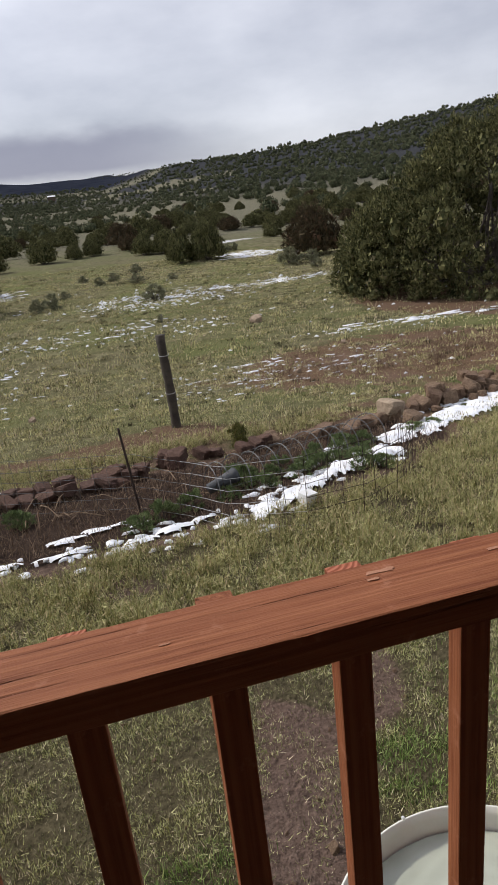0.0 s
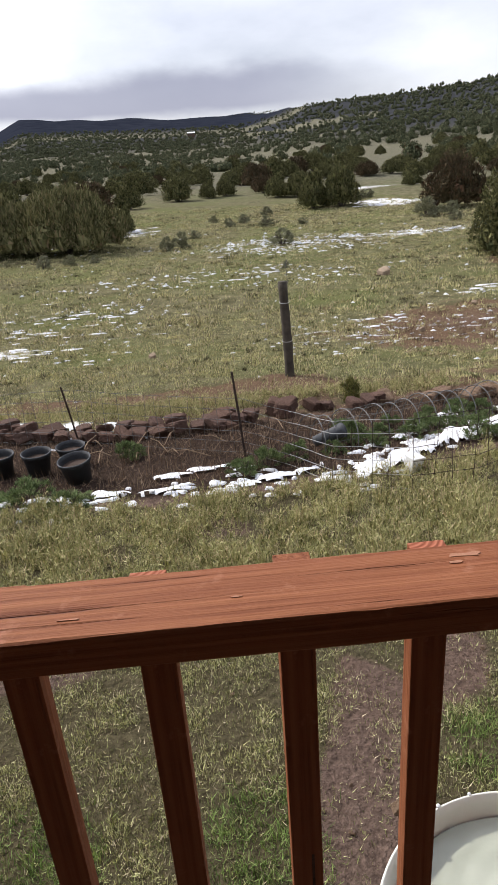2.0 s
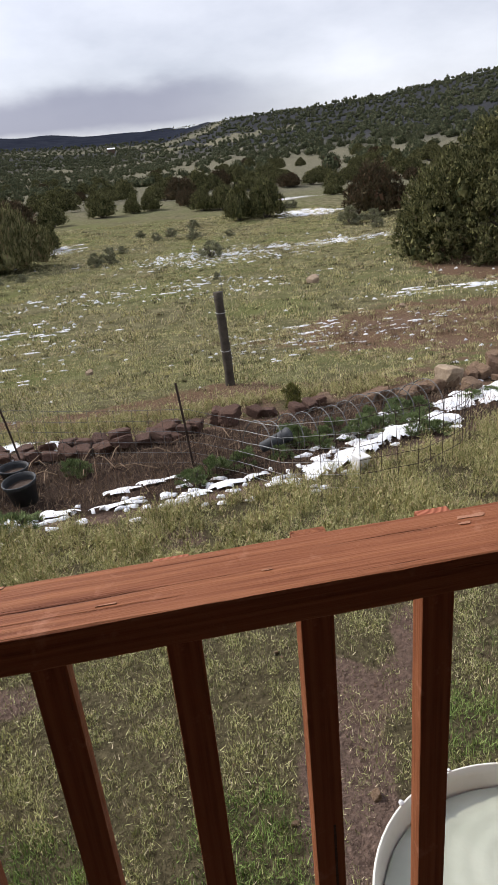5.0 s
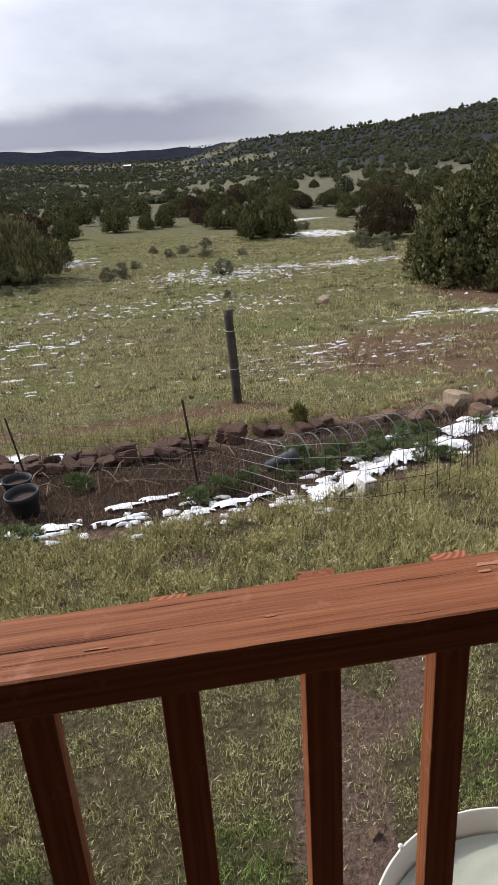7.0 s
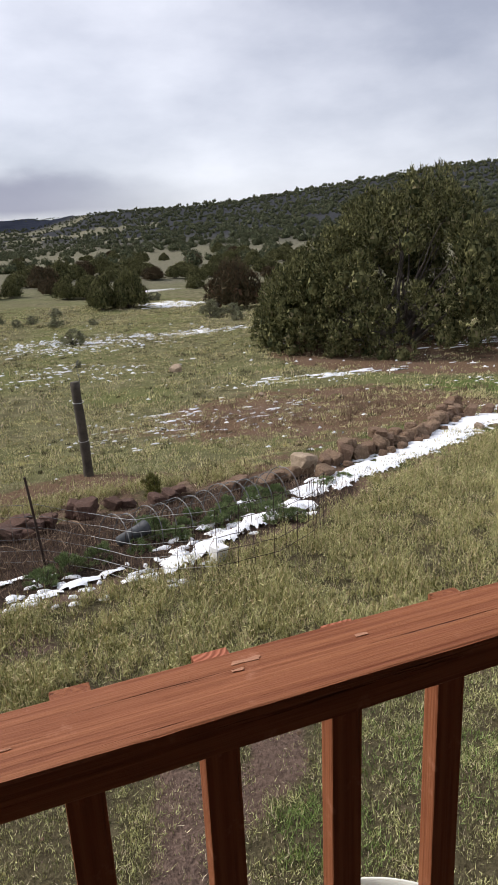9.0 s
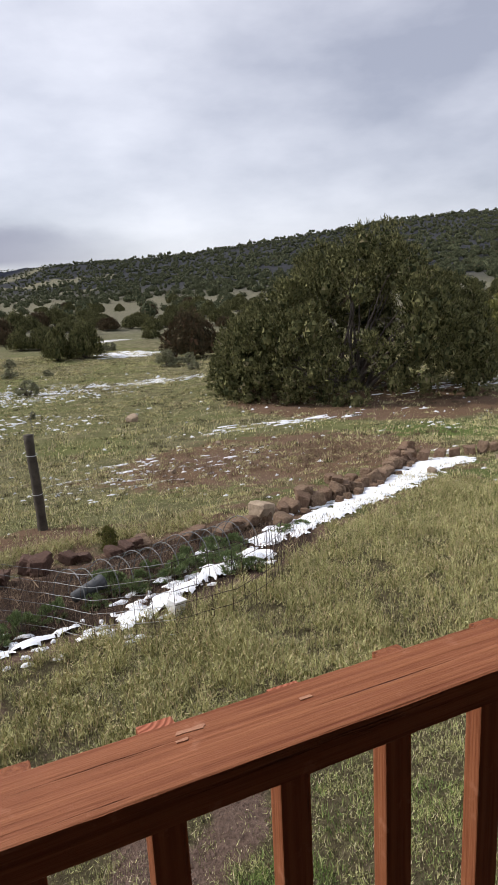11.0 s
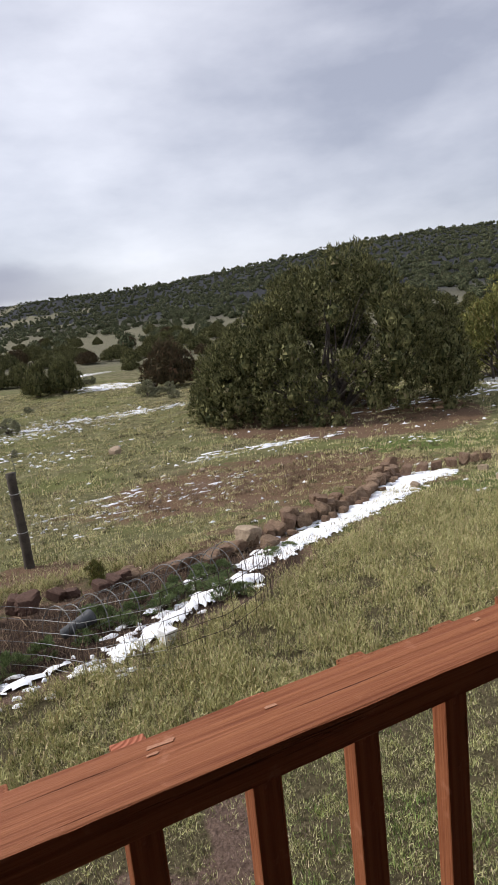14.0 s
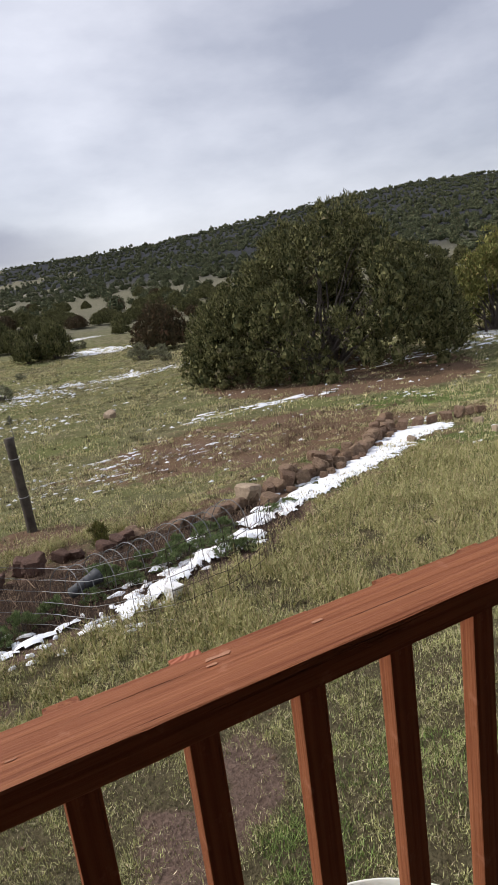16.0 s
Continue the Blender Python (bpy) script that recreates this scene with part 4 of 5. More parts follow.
def ball():
    """A small round of 80 triangles."""
    bm = bmesh.new()
    bmesh.ops.create_icosphere(bm, subdivisions=2, radius=1.0)
    tris = np.array([[tuple(v.co) for v in f.verts] for f in bm.faces])
    bm.free()
    return tris


BALL = ball()


def clump_tris(c, s, per, count, length, width, rng, up=0.3, core=0.66):
    """Leafy clumps: sprays all over the ellipsoids of centres c and half sizes s, dense within."""
    m = rng.normal(0, 1, (len(c), per, 3))
    m /= np.linalg.norm(m, axis=2)[:, :, None]
    m[:, :, 2] = np.where(m[:, :, 2] < -0.6, -m[:, :, 2], m[:, :, 2])
    p = (c[:, None] + m * s[:, None] * rng.uniform(0.82, 1.08, (len(c), per, 1))).reshape(-1, 3)
    m = m.reshape(-1, 3)
    own = np.repeat(np.arange(len(c)), per)
    keep = p[:, 2] > -0.05
    for k in range(len(c)):
        keep &= ((((p - c[k]) / s[k]) ** 2).sum(1) > 0.66) | (own == k)
    # ragged inner rounds, so that the clump is dense
    hearts = BALL[None] * rng.uniform(0.7, 1.15, (1, len(BALL), 3, 1)) * s[:, None, None] * core + c[:, None, None]
    return np.concatenate([sprays(p[keep], m[keep] * 0.8 + (0, 0, up), count, length, width, rng), hearts.reshape(-1, 3, 3)])


def bush_lobes(w, d, h, lobes, rng, slim=0.15, low=0.5):
    """Upright lobes that stand on the ground side by side under a ragged dome."""
    a, q = rng.uniform(0, 2 * np.pi, lobes), rng.uniform(0, 1, lobes) ** 0.55
    r = slim * rng.uniform(0.75, 1.3, lobes)
    top = h * (low + (1 - low) * (1 - q ** 2.2)) * rng.uniform(0.82, 1.04, lobes)
    c = np.stack([np.cos(a) * q * w * (0.5 - slim * 0.8), np.sin(a) * q * d * (0.5 - slim * 0.8), top * 0.5], 1)
    return c, np.stack([r * w, r * d, top * 0.52], 1)


def bush(w, d, h, seed, mat, label, lobes, per, count, length, width, slim=0.15, low=0.5, up=0.5):
    rng = np.random.default_rng(seed)
    tree = tagged(new("juniper_tree"), label, "tree")
    part("trunk", limbs(w * 0.6, h * 0.7, 5, random.Random(seed), 0.022 * h + 0.01), BARK, tree, "", True)
    c, s = bush_lobes(w, d, h, lobes, rng, slim, low)
    triangles("crown", clump_tris(c, s, per, count, length, width, rng, up), mat, tree)
    return tree


def limbs(w, h, count, rng, radius):
    bm = bmesh.new()
    for i in range(count):
        a = 2 * math.pi * i / count + rng.uniform(-0.5, 0.5)
        reach, up = w / 2 * rng.uniform(0.4, 0.82), h * rng.uniform(0.4, 0.9)
        pts, rad = [], []
        for k in range(8):
            s = k / 7
            pts.append((math.cos(a) * reach * s ** 1.2 + 0.1 * radius * 8 * rng.uniform(-1, 1) * s, math.sin(a) * reach * s ** 1.2 + 0.8 * radius * rng.uniform(-1, 1) * s, -0.15 + up * s ** 0.8))
            rad.append(radius * (1 - 0.88 * s))
        tube(pts, rad, 7, bm)
        for _ in range(4):
            k = rng.randint(3, 6)
            b = a + rng.uniform(-1.2, 1.2)
            p = Vector(pts[k])
            q = p + Vector((math.cos(b), math.sin(b), rng.uniform(-0.1, 0.9))) * w * rng.uniform(0.08, 0.18)
            tube([p, (p + q) / 2 + Vector((0, 0, 0.04)), q], [rad[k] * 0.6, rad[k] * 0.4, rad[k] * 0.12], 5, bm)
    return bm


def crooked_limbs(tips, rng, radius):
    """Limbs that leave the ground together and wind to the tips, with twigs on the way."""
    bm = bmesh.new()
    for tip in tips:
        tip = Vector(tip)
        start = Vector((rng.uniform(-0.5, 0.5), rng.uniform(-0.4, 0.4), -0.15))
        bend = Vector((tip.x * 0.35, tip.y * 0.35, tip.z * 0.55)) + Vector((rng.uniform(-0.4, 0.4), rng.uniform(-0.4, 0.4), 0))
        pts = []
        for k in range(10):
            s = k / 9
            p = start * (1 - s) ** 2 + bend * 2 * s * (1 - s) + tip * s * s
            pts.append(p + Vector((noise.noise((s * 4, tip.x, 0)), noise.noise((s * 4, tip.y, 3)), noise.noise((s * 4, tip.z, 7)))) * 0.22 * s)
        rad = [radius * rng.uniform(0.7, 1.1) * (1 - 0.9 * k / 9) for k in range(10)]
        tube(pts, rad, 6, bm)
        for _ in range(7):
            k = rng.randint(3, 8)
            q = pts[k] + Vector((rng.uniform(-1, 1), rng.uniform(-1, 1), rng.uniform(-0.2, 0.9))) * rng.uniform(0.35, 0.9)
            tube([pts[k], (pts[k] + q) / 2 + Vector((0, 0, 0.06)), q], [rad[k] * 0.55, rad[k] * 0.4, 0.006], 4, bm)
    return bm


def spreading_juniper(seed, mat, label, outline, depth, clumps, per, count, length, width, size, hollow, limb_count):
    """A many-stemmed juniper; outline: (across, bottom, top) of its crown; hollow: where the limbs lie bare."""
    rng = np.random.default_rng(seed)
    tree = tagged(new("juniper_tree"), label, "tree")
    low, high = [(x, b) for x, b, t in outline], [(x, t * 0.92) for x, b, t in outline]
    x0, x1 = outline[0][0], outline[-1][0]
    c, s = [], []
    while len(c) < clumps:
        x, v = rng.uniform(x0, x1), rng.uniform(-1, 1)
        y = v * depth / 2 * math.sqrt(max(0.05, 1 - ((2 * x - x0 - x1) / (x1 - x0)) ** 2))
        top = lerp(high, x) * (1 - 0.45 * abs(v) ** 2.5) * (1 + 0.12 * noise.noise((x * 1.5, v * 3, seed)))
        bottom = lerp(low, x)
        # most clumps sit on the outside of the crown
        z = bottom + (top - bottom) * rng.uniform(0, 1) ** 0.7
        inside = min((top - z) / 1.6, (1 - abs(v)) * depth / 3.2)
        if inside > 0.55 and rng.random() < 0.75:
            continue
        (hx, hz, hw, hh) = hollow
        if v < 0.35 and ((x - hx) / hw) ** 2 + ((z - hz) / hh) ** 2 < 1 and rng.random() < 0.93:
            continue
        r = size * rng.uniform(0.55, 1.35)
        c.append((x, y, z - r * 0.8))
        s.append((r, r, r * rng.uniform(1.0, 1.7)))
    c, s = np.array(c), np.array(s)
    c[:, 2] = np.maximum(c[:, 2], 0.12)
    picks = random.Random(seed)
    tips = [c[picks.randrange(len(c))] * 0.93 for _ in range(limb_count)]
    part("trunk", crooked_limbs(tips, picks, 0.085), BARK, tree, "bare grey winding limbs", True)
    triangles("crown", clump_tris(c, s, per, count, length, width, rng, 0.35, 0.5), mat, tree)
    return tree


def stand(tree, x, y, turn=0.0, size=1.0, tall=1.0, wide=1.0):
    """Moves a thing to its place on the ground."""
    tree.matrix_basis = Matrix.LocRotScale((x, y, lie(x, y) - 0.04), Euler((0, 0, turn)), (size * wide, size * wide, size * tall))
    return tree


def copy_to(tree, x, y, turn, wide, tall):
    ob = copy_thing(tree, Matrix.Identity(4))
    ob.matrix_basis = Matrix.LocRotScale((x, y, lie(x, y) - 0.04), Euler((0, 0, turn)), (wide, wide, tall))
    return ob


BIG = [(-4.75, 0.7, 1.3), (-4.4, 0.25, 2.5), (-3.7, 0.1, 3.3), (-2.9, 0.0, 4.0), (-2.3, 0.0, 4.5), (-1.7, 0.0, 5.3), (-1.1, 0.05, 5.8), (-0.4, 0.1, 5.6), (0.5, 0.2, 5.85), (1.3, 0.4, 6.0), (1.9, 0.6, 6.0), (2.5, 0.7, 5.2), (3.3, 0.6, 4.4), (4.1, 0.5, 3.7), (4.7, 0.7, 2.2)]
stand(spreading_juniper(3, JUNIPER, "broad ragged dark green juniper with bare grey inner limbs", BIG, 7.4, 560, 46, 9, 0.12, 0.040, 0.40, (0.0, 2.9, 1.45, 0.85), 46), 13.40, 19.48, -0.577)
SLIM = [(-2.4, 0.5, 1.6), (-1.6, 0.4, 3.2), (-0.6, 0.5, 4.2), (0.4, 0.5, 4.4), (1.4, 0.5, 3.8), (2.3, 0.6, 2.2)]
stand(spreading_juniper(8, JUNIPER_YELLOW, "loose yellowish juniper with visible branches", SLIM, 4.0, 170, 26, 9, 0.15, 0.045, 0.30, (0.2, 1.2, 1.3, 0.9), 16), 22.6, 19.9, -0.84)
stand(bush(5.0, 5.0, 4.7, 9, JUNIPER, "dark green juniper beside a yellowish one", 40, 60, 7, 0.20, 0.06), 28.0, 21.6)
stand(bush(5.0, 4.2, 2.75, 14, JUNIPER_OLIVE, "bushy olive juniper of many upright sprays", 75, 60, 9, 0.22, 0.04, 0.085, 0.55, 1.0), -5.9, 30.0)
stand(bush(4.6, 3.8, 2.6, 15, JUNIPER_OLIVE, "bushy olive juniper in a thicket", 65, 60, 9, 0.22, 0.04, 0.085, 0.55, 1.0), -9.3, 30.2)
stand(bush(3.5, 3.3, 2.75, 21, JUNIPER_RED, "rusty brown-green juniper in the pasture", 46, 60, 9, 0.16, 0.045, 0.12, 0.5, 0.4), 13.3, 35.8)
round_one = bush(1.0, 0.95, 1.0, 31, JUNIPER, "rounded dark green juniper on open ground", 30, 46, 6, 0.075, 0.026, 0.14, 0.6)
tall_one = bush(1.0, 0.9, 1.0, 32, JUNIPER, "upright dark green juniper on open ground", 26, 46, 6, 0.08, 0.026, 0.14, 0.45)
rusty_one = bush(1.0, 1.0, 1.0, 33, JUNIPER_RED, "rusty brown-green juniper on open ground", 28, 46, 6, 0.075, 0.026, 0.14, 0.55)
# x, y, width, height of the junipers that stand free
FREE_NEAR = [(-7.59, 48.24, 3.3, 2.4), (-3.88, 35.1, 1.1, 1.5), (-6.14, 69.28, 4.1, 2.7), (-8.66, 100.97, 2.8, 2.6), (-2.34, 83.67, 2.1, 2.1), (-1.48, 113.16, 2.8, 2.2), (0.58, 87.13, 2.7, 2.3), (0.7, 58.09, 1.7, 1.6), (2.2, 58.76, 1.8, 1.8), (5.1, 80.07, 4.4, 2.7), (6.75, 41.44, 2.2, 2.4), (8.39, 41.05, 2.2, 2.6), (5.96, 53.46, 2.2, 2.0), (7.39, 52.62, 2.2, 2.1), (16.48, 53.77, 1.9, 1.3)]
FREE_FAR = [(18.08, 75.23, 2.8, 1.8), (20.99, 76.27, 2.4, 1.8), (22.89, 76.4, 2.4, 1.7), (25.1, 75.7, 2.6, 1.9), (33.96, 93.13, 3.4, 2.5), (35.87, 89.25, 3.2, 2.5), (9.72, 90.56, 4.0, 3.4), (13.78, 99.57, 3.6, 3.0), (16.74, 102.66, 3.6, 3.0), (-22.76, 135.64, 2.8, 2.3), (-28.88, 141.12, 2.8, 2.2), (-14.26, 79.15, 2.6, 2.1), (-12.64, 57.34, 2.6, 2.0), (-3.85, 146.0, 4.2, 3.0), (-6.8, 135.7, 3.0, 2.6), (-11.64, 41.38, 3.2, 2.6), (-5.12, 49.86, 2.2, 1.8), (12.21, 60.76, 2.4, 1.9), (20.38, 57.08, 1.6, 1.2)]
masters, rng = [round_one, tall_one, rusty_one], random.Random(6)
placed = set()
for i, (x, y, w, h) in enumerate(FREE_NEAR + FREE_FAR):
    h = h * 0.88
    k = 2 if i in (0, 15, 22) else (1 if i in (1, 7, 9) else rng.choice((0, 0, 1)))
    if k not in placed:
        placed.add(k)
        masters[k].matrix_basis = Matrix.LocRotScale((x, y, lie(x, y) - 0.04), Euler((0, 0, rng.uniform(0, 6.28))), (w, w, h))
        tagged(masters[k], group="junipers on open ground")
    else:
        copy_to(masters[k], x, y, rng.uniform(0, 6.28), w, h)


def where_rises(el, az):
    """The distance at which the ground beyond 70 m rises to el degrees."""
    far = lerp(RIDGE, az)
    return 70 * math.exp((el + 2.4) / (lerp(SKYLINE, az) + 2.4) * math.log(far / 70))


def thickness(az, el, r):
    """How thick the woods stand, 0 to 1: bands and clusters, denser up the slope."""
    base = 0.42 + 0.56 * smooth(-0.6, 1.4, el)
    cluster = noise.noise((az * 0.30, el * 1.5, 2.0)) + 0.5 * noise.noise((az * 0.9, el * 3.0, 5.0))
    return base + 0.62 * cluster - ((0.2 if el < 0.5 else 0.55) if opening(az, r) else 0.0)


def build_woods():
    """Single junipers on the near slope, then the juniper woods of the far slopes."""
    rng = np.random.default_rng(40)
    free = FREE_NEAR + FREE_FAR
    count = 0
    while count < 200:
        az, el = rng.uniform(-22, 58), rng.uniform(-2.5, -0.2)
        r = where_rises(el, az) if el > -2.4 else rng.uniform(56, 72)
        if rng.random() > thickness(az, el, r) + 0.1:
            continue
        x, y = r * math.sin(radians(az)), r * math.cos(radians(az)) - 0.58
        w = rng.uniform(1.5, 3.5)
        if any(math.hypot(x - a, y - b) < 0.5 * (w + c) for a, b, c, _ in free):
            continue
        free.append((x, y, w, 0.0))
        copy_to(masters[int(rng.choice([0, 0, 0, 1, 1, 2]))], x, y, rng.uniform(0, 6.28), w, w * rng.uniform(0.55, 0.78))
        count += 1
    spots = []
    for n, az0, az1, e0, e1 in ((14500, 4, 60, -1.3, 5.7), (12000, -24, 4, -1.3, 2.9)):
        for az, el in zip(rng.uniform(az0, az1, n), rng.uniform(e0, e1, n)):
            r = where_rises(el, az)
            if el > lerp(SKYLINE, az) or r > 1000 or rng.random() > thickness(az, el, r) * min(1.0, (r / 290) ** 3):
                continue
            spots.append((r * math.sin(radians(az)), r * math.cos(radians(az)) - 0.58, r))
    for az in np.arange(3.0, 60, 0.10):
        r = lerp(RIDGE, az) * rng.uniform(0.9, 0.99)
        spots.append((r * math.sin(radians(az)), r * math.cos(radians(az)) - 0.58, r))
    out = []
    for x, y, r in spots:
        w = rng.uniform(1.8, 3.7) * (1 if r < 450 else 1.3)
        h = w * rng.uniform(0.55, 0.8)
        lobes = 4 if r < 220 else 2
        c, s = bush_lobes(w, w, h, lobes, rng, 0.24, 0.6)
        tuft = clump_tris(c, s, 24 if r < 220 else 10, 2, 0.16 * w ** 0.5, 0.10 * w ** 0.5, rng, 0.4, 0.8)
        out.append(tuft + np.array([x, y, lie(x, y) - 0.1]))
    tagged(triangles("juniper_woods", np.concatenate(out), FOREST), "open juniper woods on the far slopes", "woods", kind="stuff")


build_woods()


def shrub(w, h, seed, mat, label, name="shrub"):
    rng = np.random.default_rng(seed)
    r2 = random.Random(seed)
    ob = tagged(new(name), label, "shrub")
    bm = bmesh.new()
    for _ in range(9):
        a, s = r2.uniform(0, 6.28), r2.uniform(0.2, 0.5)
        tube([(0, 0, -0.05), (math.cos(a) * w * s * 0.5, math.sin(a) * w * s * 0.5, h * 0.45), (math.cos(a) * w * s, math.sin(a) * w * s, h * 0.9)], [0.02 * w, 0.014 * w, 0.005 * w], 4, bm)
    part("woody_base", bm, BARK, ob)
    pts, outs = crown_points(w, w, h, 34, 12, rng, 0.02, 0.42)
    triangles("foliage", sprays(pts, outs, 7, 0.13 * h, 0.032 * h, rng), mat, ob)
    return ob


sage = shrub(1.0, 1.0, 51, SAGE, "grey-green sagebrush in the pasture")
SHRUBS = [(10.85, 32.68, 1.2, 0.8), (11.91, 32.47, 0.9, 0.6), (11.28, 30.0, 0.55, 0.45), (3.07, 33.18, 0.7, 0.5), (4.9, 33.52, 0.45, 0.3), (-1.57, 27.99, 0.6, 0.55), (-1.0, 28.42, 0.7, 0.65), (3.07, 26.66, 0.9, 0.6), (2.13, 35.52, 0.6, 0.45), (1.34, 34.48, 0.5, 0.4), (0.59, 36.54, 0.5, 0.35), (-5.22, 26.02, 0.5, 0.4), (-6.18, 25.87, 0.5, 0.45), (-4.25, 26.13, 0.45, 0.3), (7.82, 42.49, 1.2, 0.6), (9.37, 43.82, 1.4, 0.6), (10.6, 44.68, 1.2, 0.5), (3.71, 39.56, 0.7, 0.5), (-0.41, 31.53, 0.5, 0.35)]
for i, (x, y, w, h) in enumerate(SHRUBS):
    if i == 0:
        sage.matrix_basis = Matrix.LocRotScale((x, y, lie(x, y) - 0.02), Euler((0, 0, 0)), (w, w, h))
        tagged(sage, group="sagebrush")
    else:
        copy_to(sage, x, y, i * 1.3, w, h)

# ---- the garden and the fence post ----
seedling = shrub(0.30, 0.31, 61, JUNIPER_YELLOW, "small juniper seedling beside the stone border", "seedling")
stand(seedling, 1.50, 6.65, 0, 0.85)
plant = shrub(0.28, 0.20, 62, GREENS, "leafy green plant in the garden bed", "garden_plant")
stand(plant, -0.92, 5.23)
tagged(plant, group="garden plants")
for x, y, w, h in ((0.34, 4.67, 1.0, 1.1), (0.6, 4.8, 0.9, 1.0), (2.29, 4.93, 1.2, 1.1), (2.67, 5.69, 0.9, 0.9), (2.47, 4.82, 0.9, 0.8), (1.34, 4.95, 0.9, 0.8), (1.75, 5.1, 1.0, 0.8), (1.15, 5.36, 1.0, 0.9), (-1.68, 4.36, 1.5, 1.0), (-1.29, 4.14, 1.2, 0.8), (0.11, 4.5, 0.9, 0.9), (3.32, 5.82, 0.9, 0.6), (3.62, 5.92, 0.8, 0.5), (1.97, 5.22, 0.9, 0.9)) + tuple((0.95 + 0.135 * k, 5.02 + 0.048 * k + 0.17 * (k % 3 - 1), 0.75 + 0.1 * (k % 4), 0.7 + 0.1 * (k % 3)) for k in range(13)):
    copy_to(plant, x, y, x * 5, w, h)


def build_post():
    x, y = 0.975, 8.17
    z = lie(x, y)
    post = tagged(new("fence_post"), "weathered round wooden fence post, wrapped with wire", "post")
    post.matrix_basis = pose(x, y, z, 0, -1.6, 0)
    bm, pts, rad = bmesh.new(), [], []
    for k in range(15):
        s = k / 14
        pts.append((0.006 * math.sin(s * 5), 0, -0.1 + 1.385 * s))
        rad.append(0.067 - 0.008 * s + 0.003 * math.sin(s * 21))
    tube(pts, rad, 16, bm)
    for v in bm.verts:
        v.co += Vector((1, 1, 0)) * 0.004 * noise.noise((v.co.x * 20, v.co.y * 20, v.co.z * 3))
    part("shaft", bm, POST, post, "", True)
    for h in (0.5, 1.02):
        ring = [(0.07 * math.cos(a), 0.07 * math.sin(a), h + 0.008 * math.sin(a)) for a in np.linspace(0, 2 * math.pi, 21)]
        part("wire_wrap", tube(ring, 0.0035, 5), BRIGHT, post)
    part("wire_tail", tube([(0.03, 0, 1.02), (0.06, 0.0, 1.30), (0.05, 0.02, 1.50), (0.08, 0.02, 1.56)], 0.004, 5), WIRE, post)
    dead = shrub(0.20, 0.26, 63, SAGE, "small thin sapling beyond the fence post", "sapling")
    stand(dead, 2.52, 21.19, 0, 1.0, 1.0)


build_post()


def build_fence():
    fence = tagged(new("garden_fence"), "low sagging welded-wire garden fence on rusty stakes", "fence")
    line = [(-4.15, 6.52), (-2.91, 6.17), (-1.47, 5.80), (-0.65, 5.40), (0.17, 5.01), (0.53, 4.57), (0.81, 4.10), (1.35, 3.80), (1.86, 3.81), (2.32, 4.12), (2.67, 4.59), (2.78, 5.00)]
    tops = [0.55, 0.55, 0.58, 0.56, 0.55, 0.52, 0.55, 0.60, 0.62, 0.60, 0.5, 0.08]

    def at(s):
        i = min(int(s), len(line) - 2)
        f = s - i
        (ax, ay), (bx, by) = line[i], line[i + 1]
        x, y = ax + (bx - ax) * f, ay + (by - ay) * f
        return x, y, lie(x, y), tops[i] + (tops[i + 1] - tops[i]) * f

    rng = random.Random(9)
    for k in range(6):
        pts = []
        for j in range(0, (len(line) - 1) * 4 + 1):
            x, y, z, top = at(j / 4)
            sag = 0.006 * noise.noise((j * 0.7, k * 1.9, 0.0))
            pts.append((x + sag, y + sag, z + 0.03 + (top - 0.03) * k / 5 + sag))
        cut = 21 if k != 0 else 19
        part("line_wire", tube(pts[:cut], 0.0022, 4), WIRE, fence)
        part("line_wire", tube(pts[cut - 1:29], 0.0024, 4), BRIGHT, fence, "galvanised wire with sun glint put into its colour")
        part("line_wire", tube(pts[28:], 0.0026, 4), RUST, fence)
    s = 0.0
    while s < len(line) - 1.4:
        x, y, z, top = at(s)
        lean = rng.uniform(-0.02, 0.02)
        part("stay_wire", tube([(x, y, z - 0.02), (x + lean, y, z + top * 0.5), (x + lean * 2, y, z + top)], 0.0024, 4), RUST if s > 4 else WIRE, fence)
        i = min(int(s), len(line) - 2)
        s += 0.155 / math.dist(line[i], line[i + 1])
    for (x, y), h, lean in (((0.17, 5.01), 0.80, -0.07), ((-1.48, 5.81), 0.62, -0.10), ((-3.32, 6.3), 0.7, 0.05)):
        z = lie(x, y)
        part("stake", tube([(x, y, z - 0.1), (x + lean * 0.5, y, z + h * 0.5), (x + lean, y + 0.02, z + h)], 0.011, 6), RUST, fence, "rusty steel stake")


build_fence()


def build_tunnel():
    """The low tunnel of hooped wire over the bed."""
    net = tagged(new("wire_tunnel"), "low tunnel of bent welded wire over the garden bed", "plant cover")
    a, b, n, r = Vector((0.76, 5.07, 0)), Vector((2.75, 5.77, 0)), 13, 0.27
    along = (b - a).normalized()
    side = Vector((-along.y, along.x, 0))
    rings = []
    rng = random.Random(2)
    for k in range(n):
        c = a.lerp(b, k / (n - 1)) + along * rng.uniform(-0.02, 0.02)
        z = lie(c.x, c.y)
        rr = r * rng.uniform(0.92, 1.06)
        pts = [tuple(c + side * rr * math.cos(t) + Vector((0, 0, z + rr * 1.05 * math.sin(t))) + along * 0.05 * math.sin(t)) for t in np.linspace(-0.1, math.pi + 0.1, 15)]
        rings.append(pts)
        part("hoop", tube(pts, 0.0048, 5), WIRE, net)
    for j in (2, 5, 7, 9, 12):
        part("line_wire", tube([ring[j] for ring in rings], 0.0020, 4), WIRE, net)


build_tunnel()


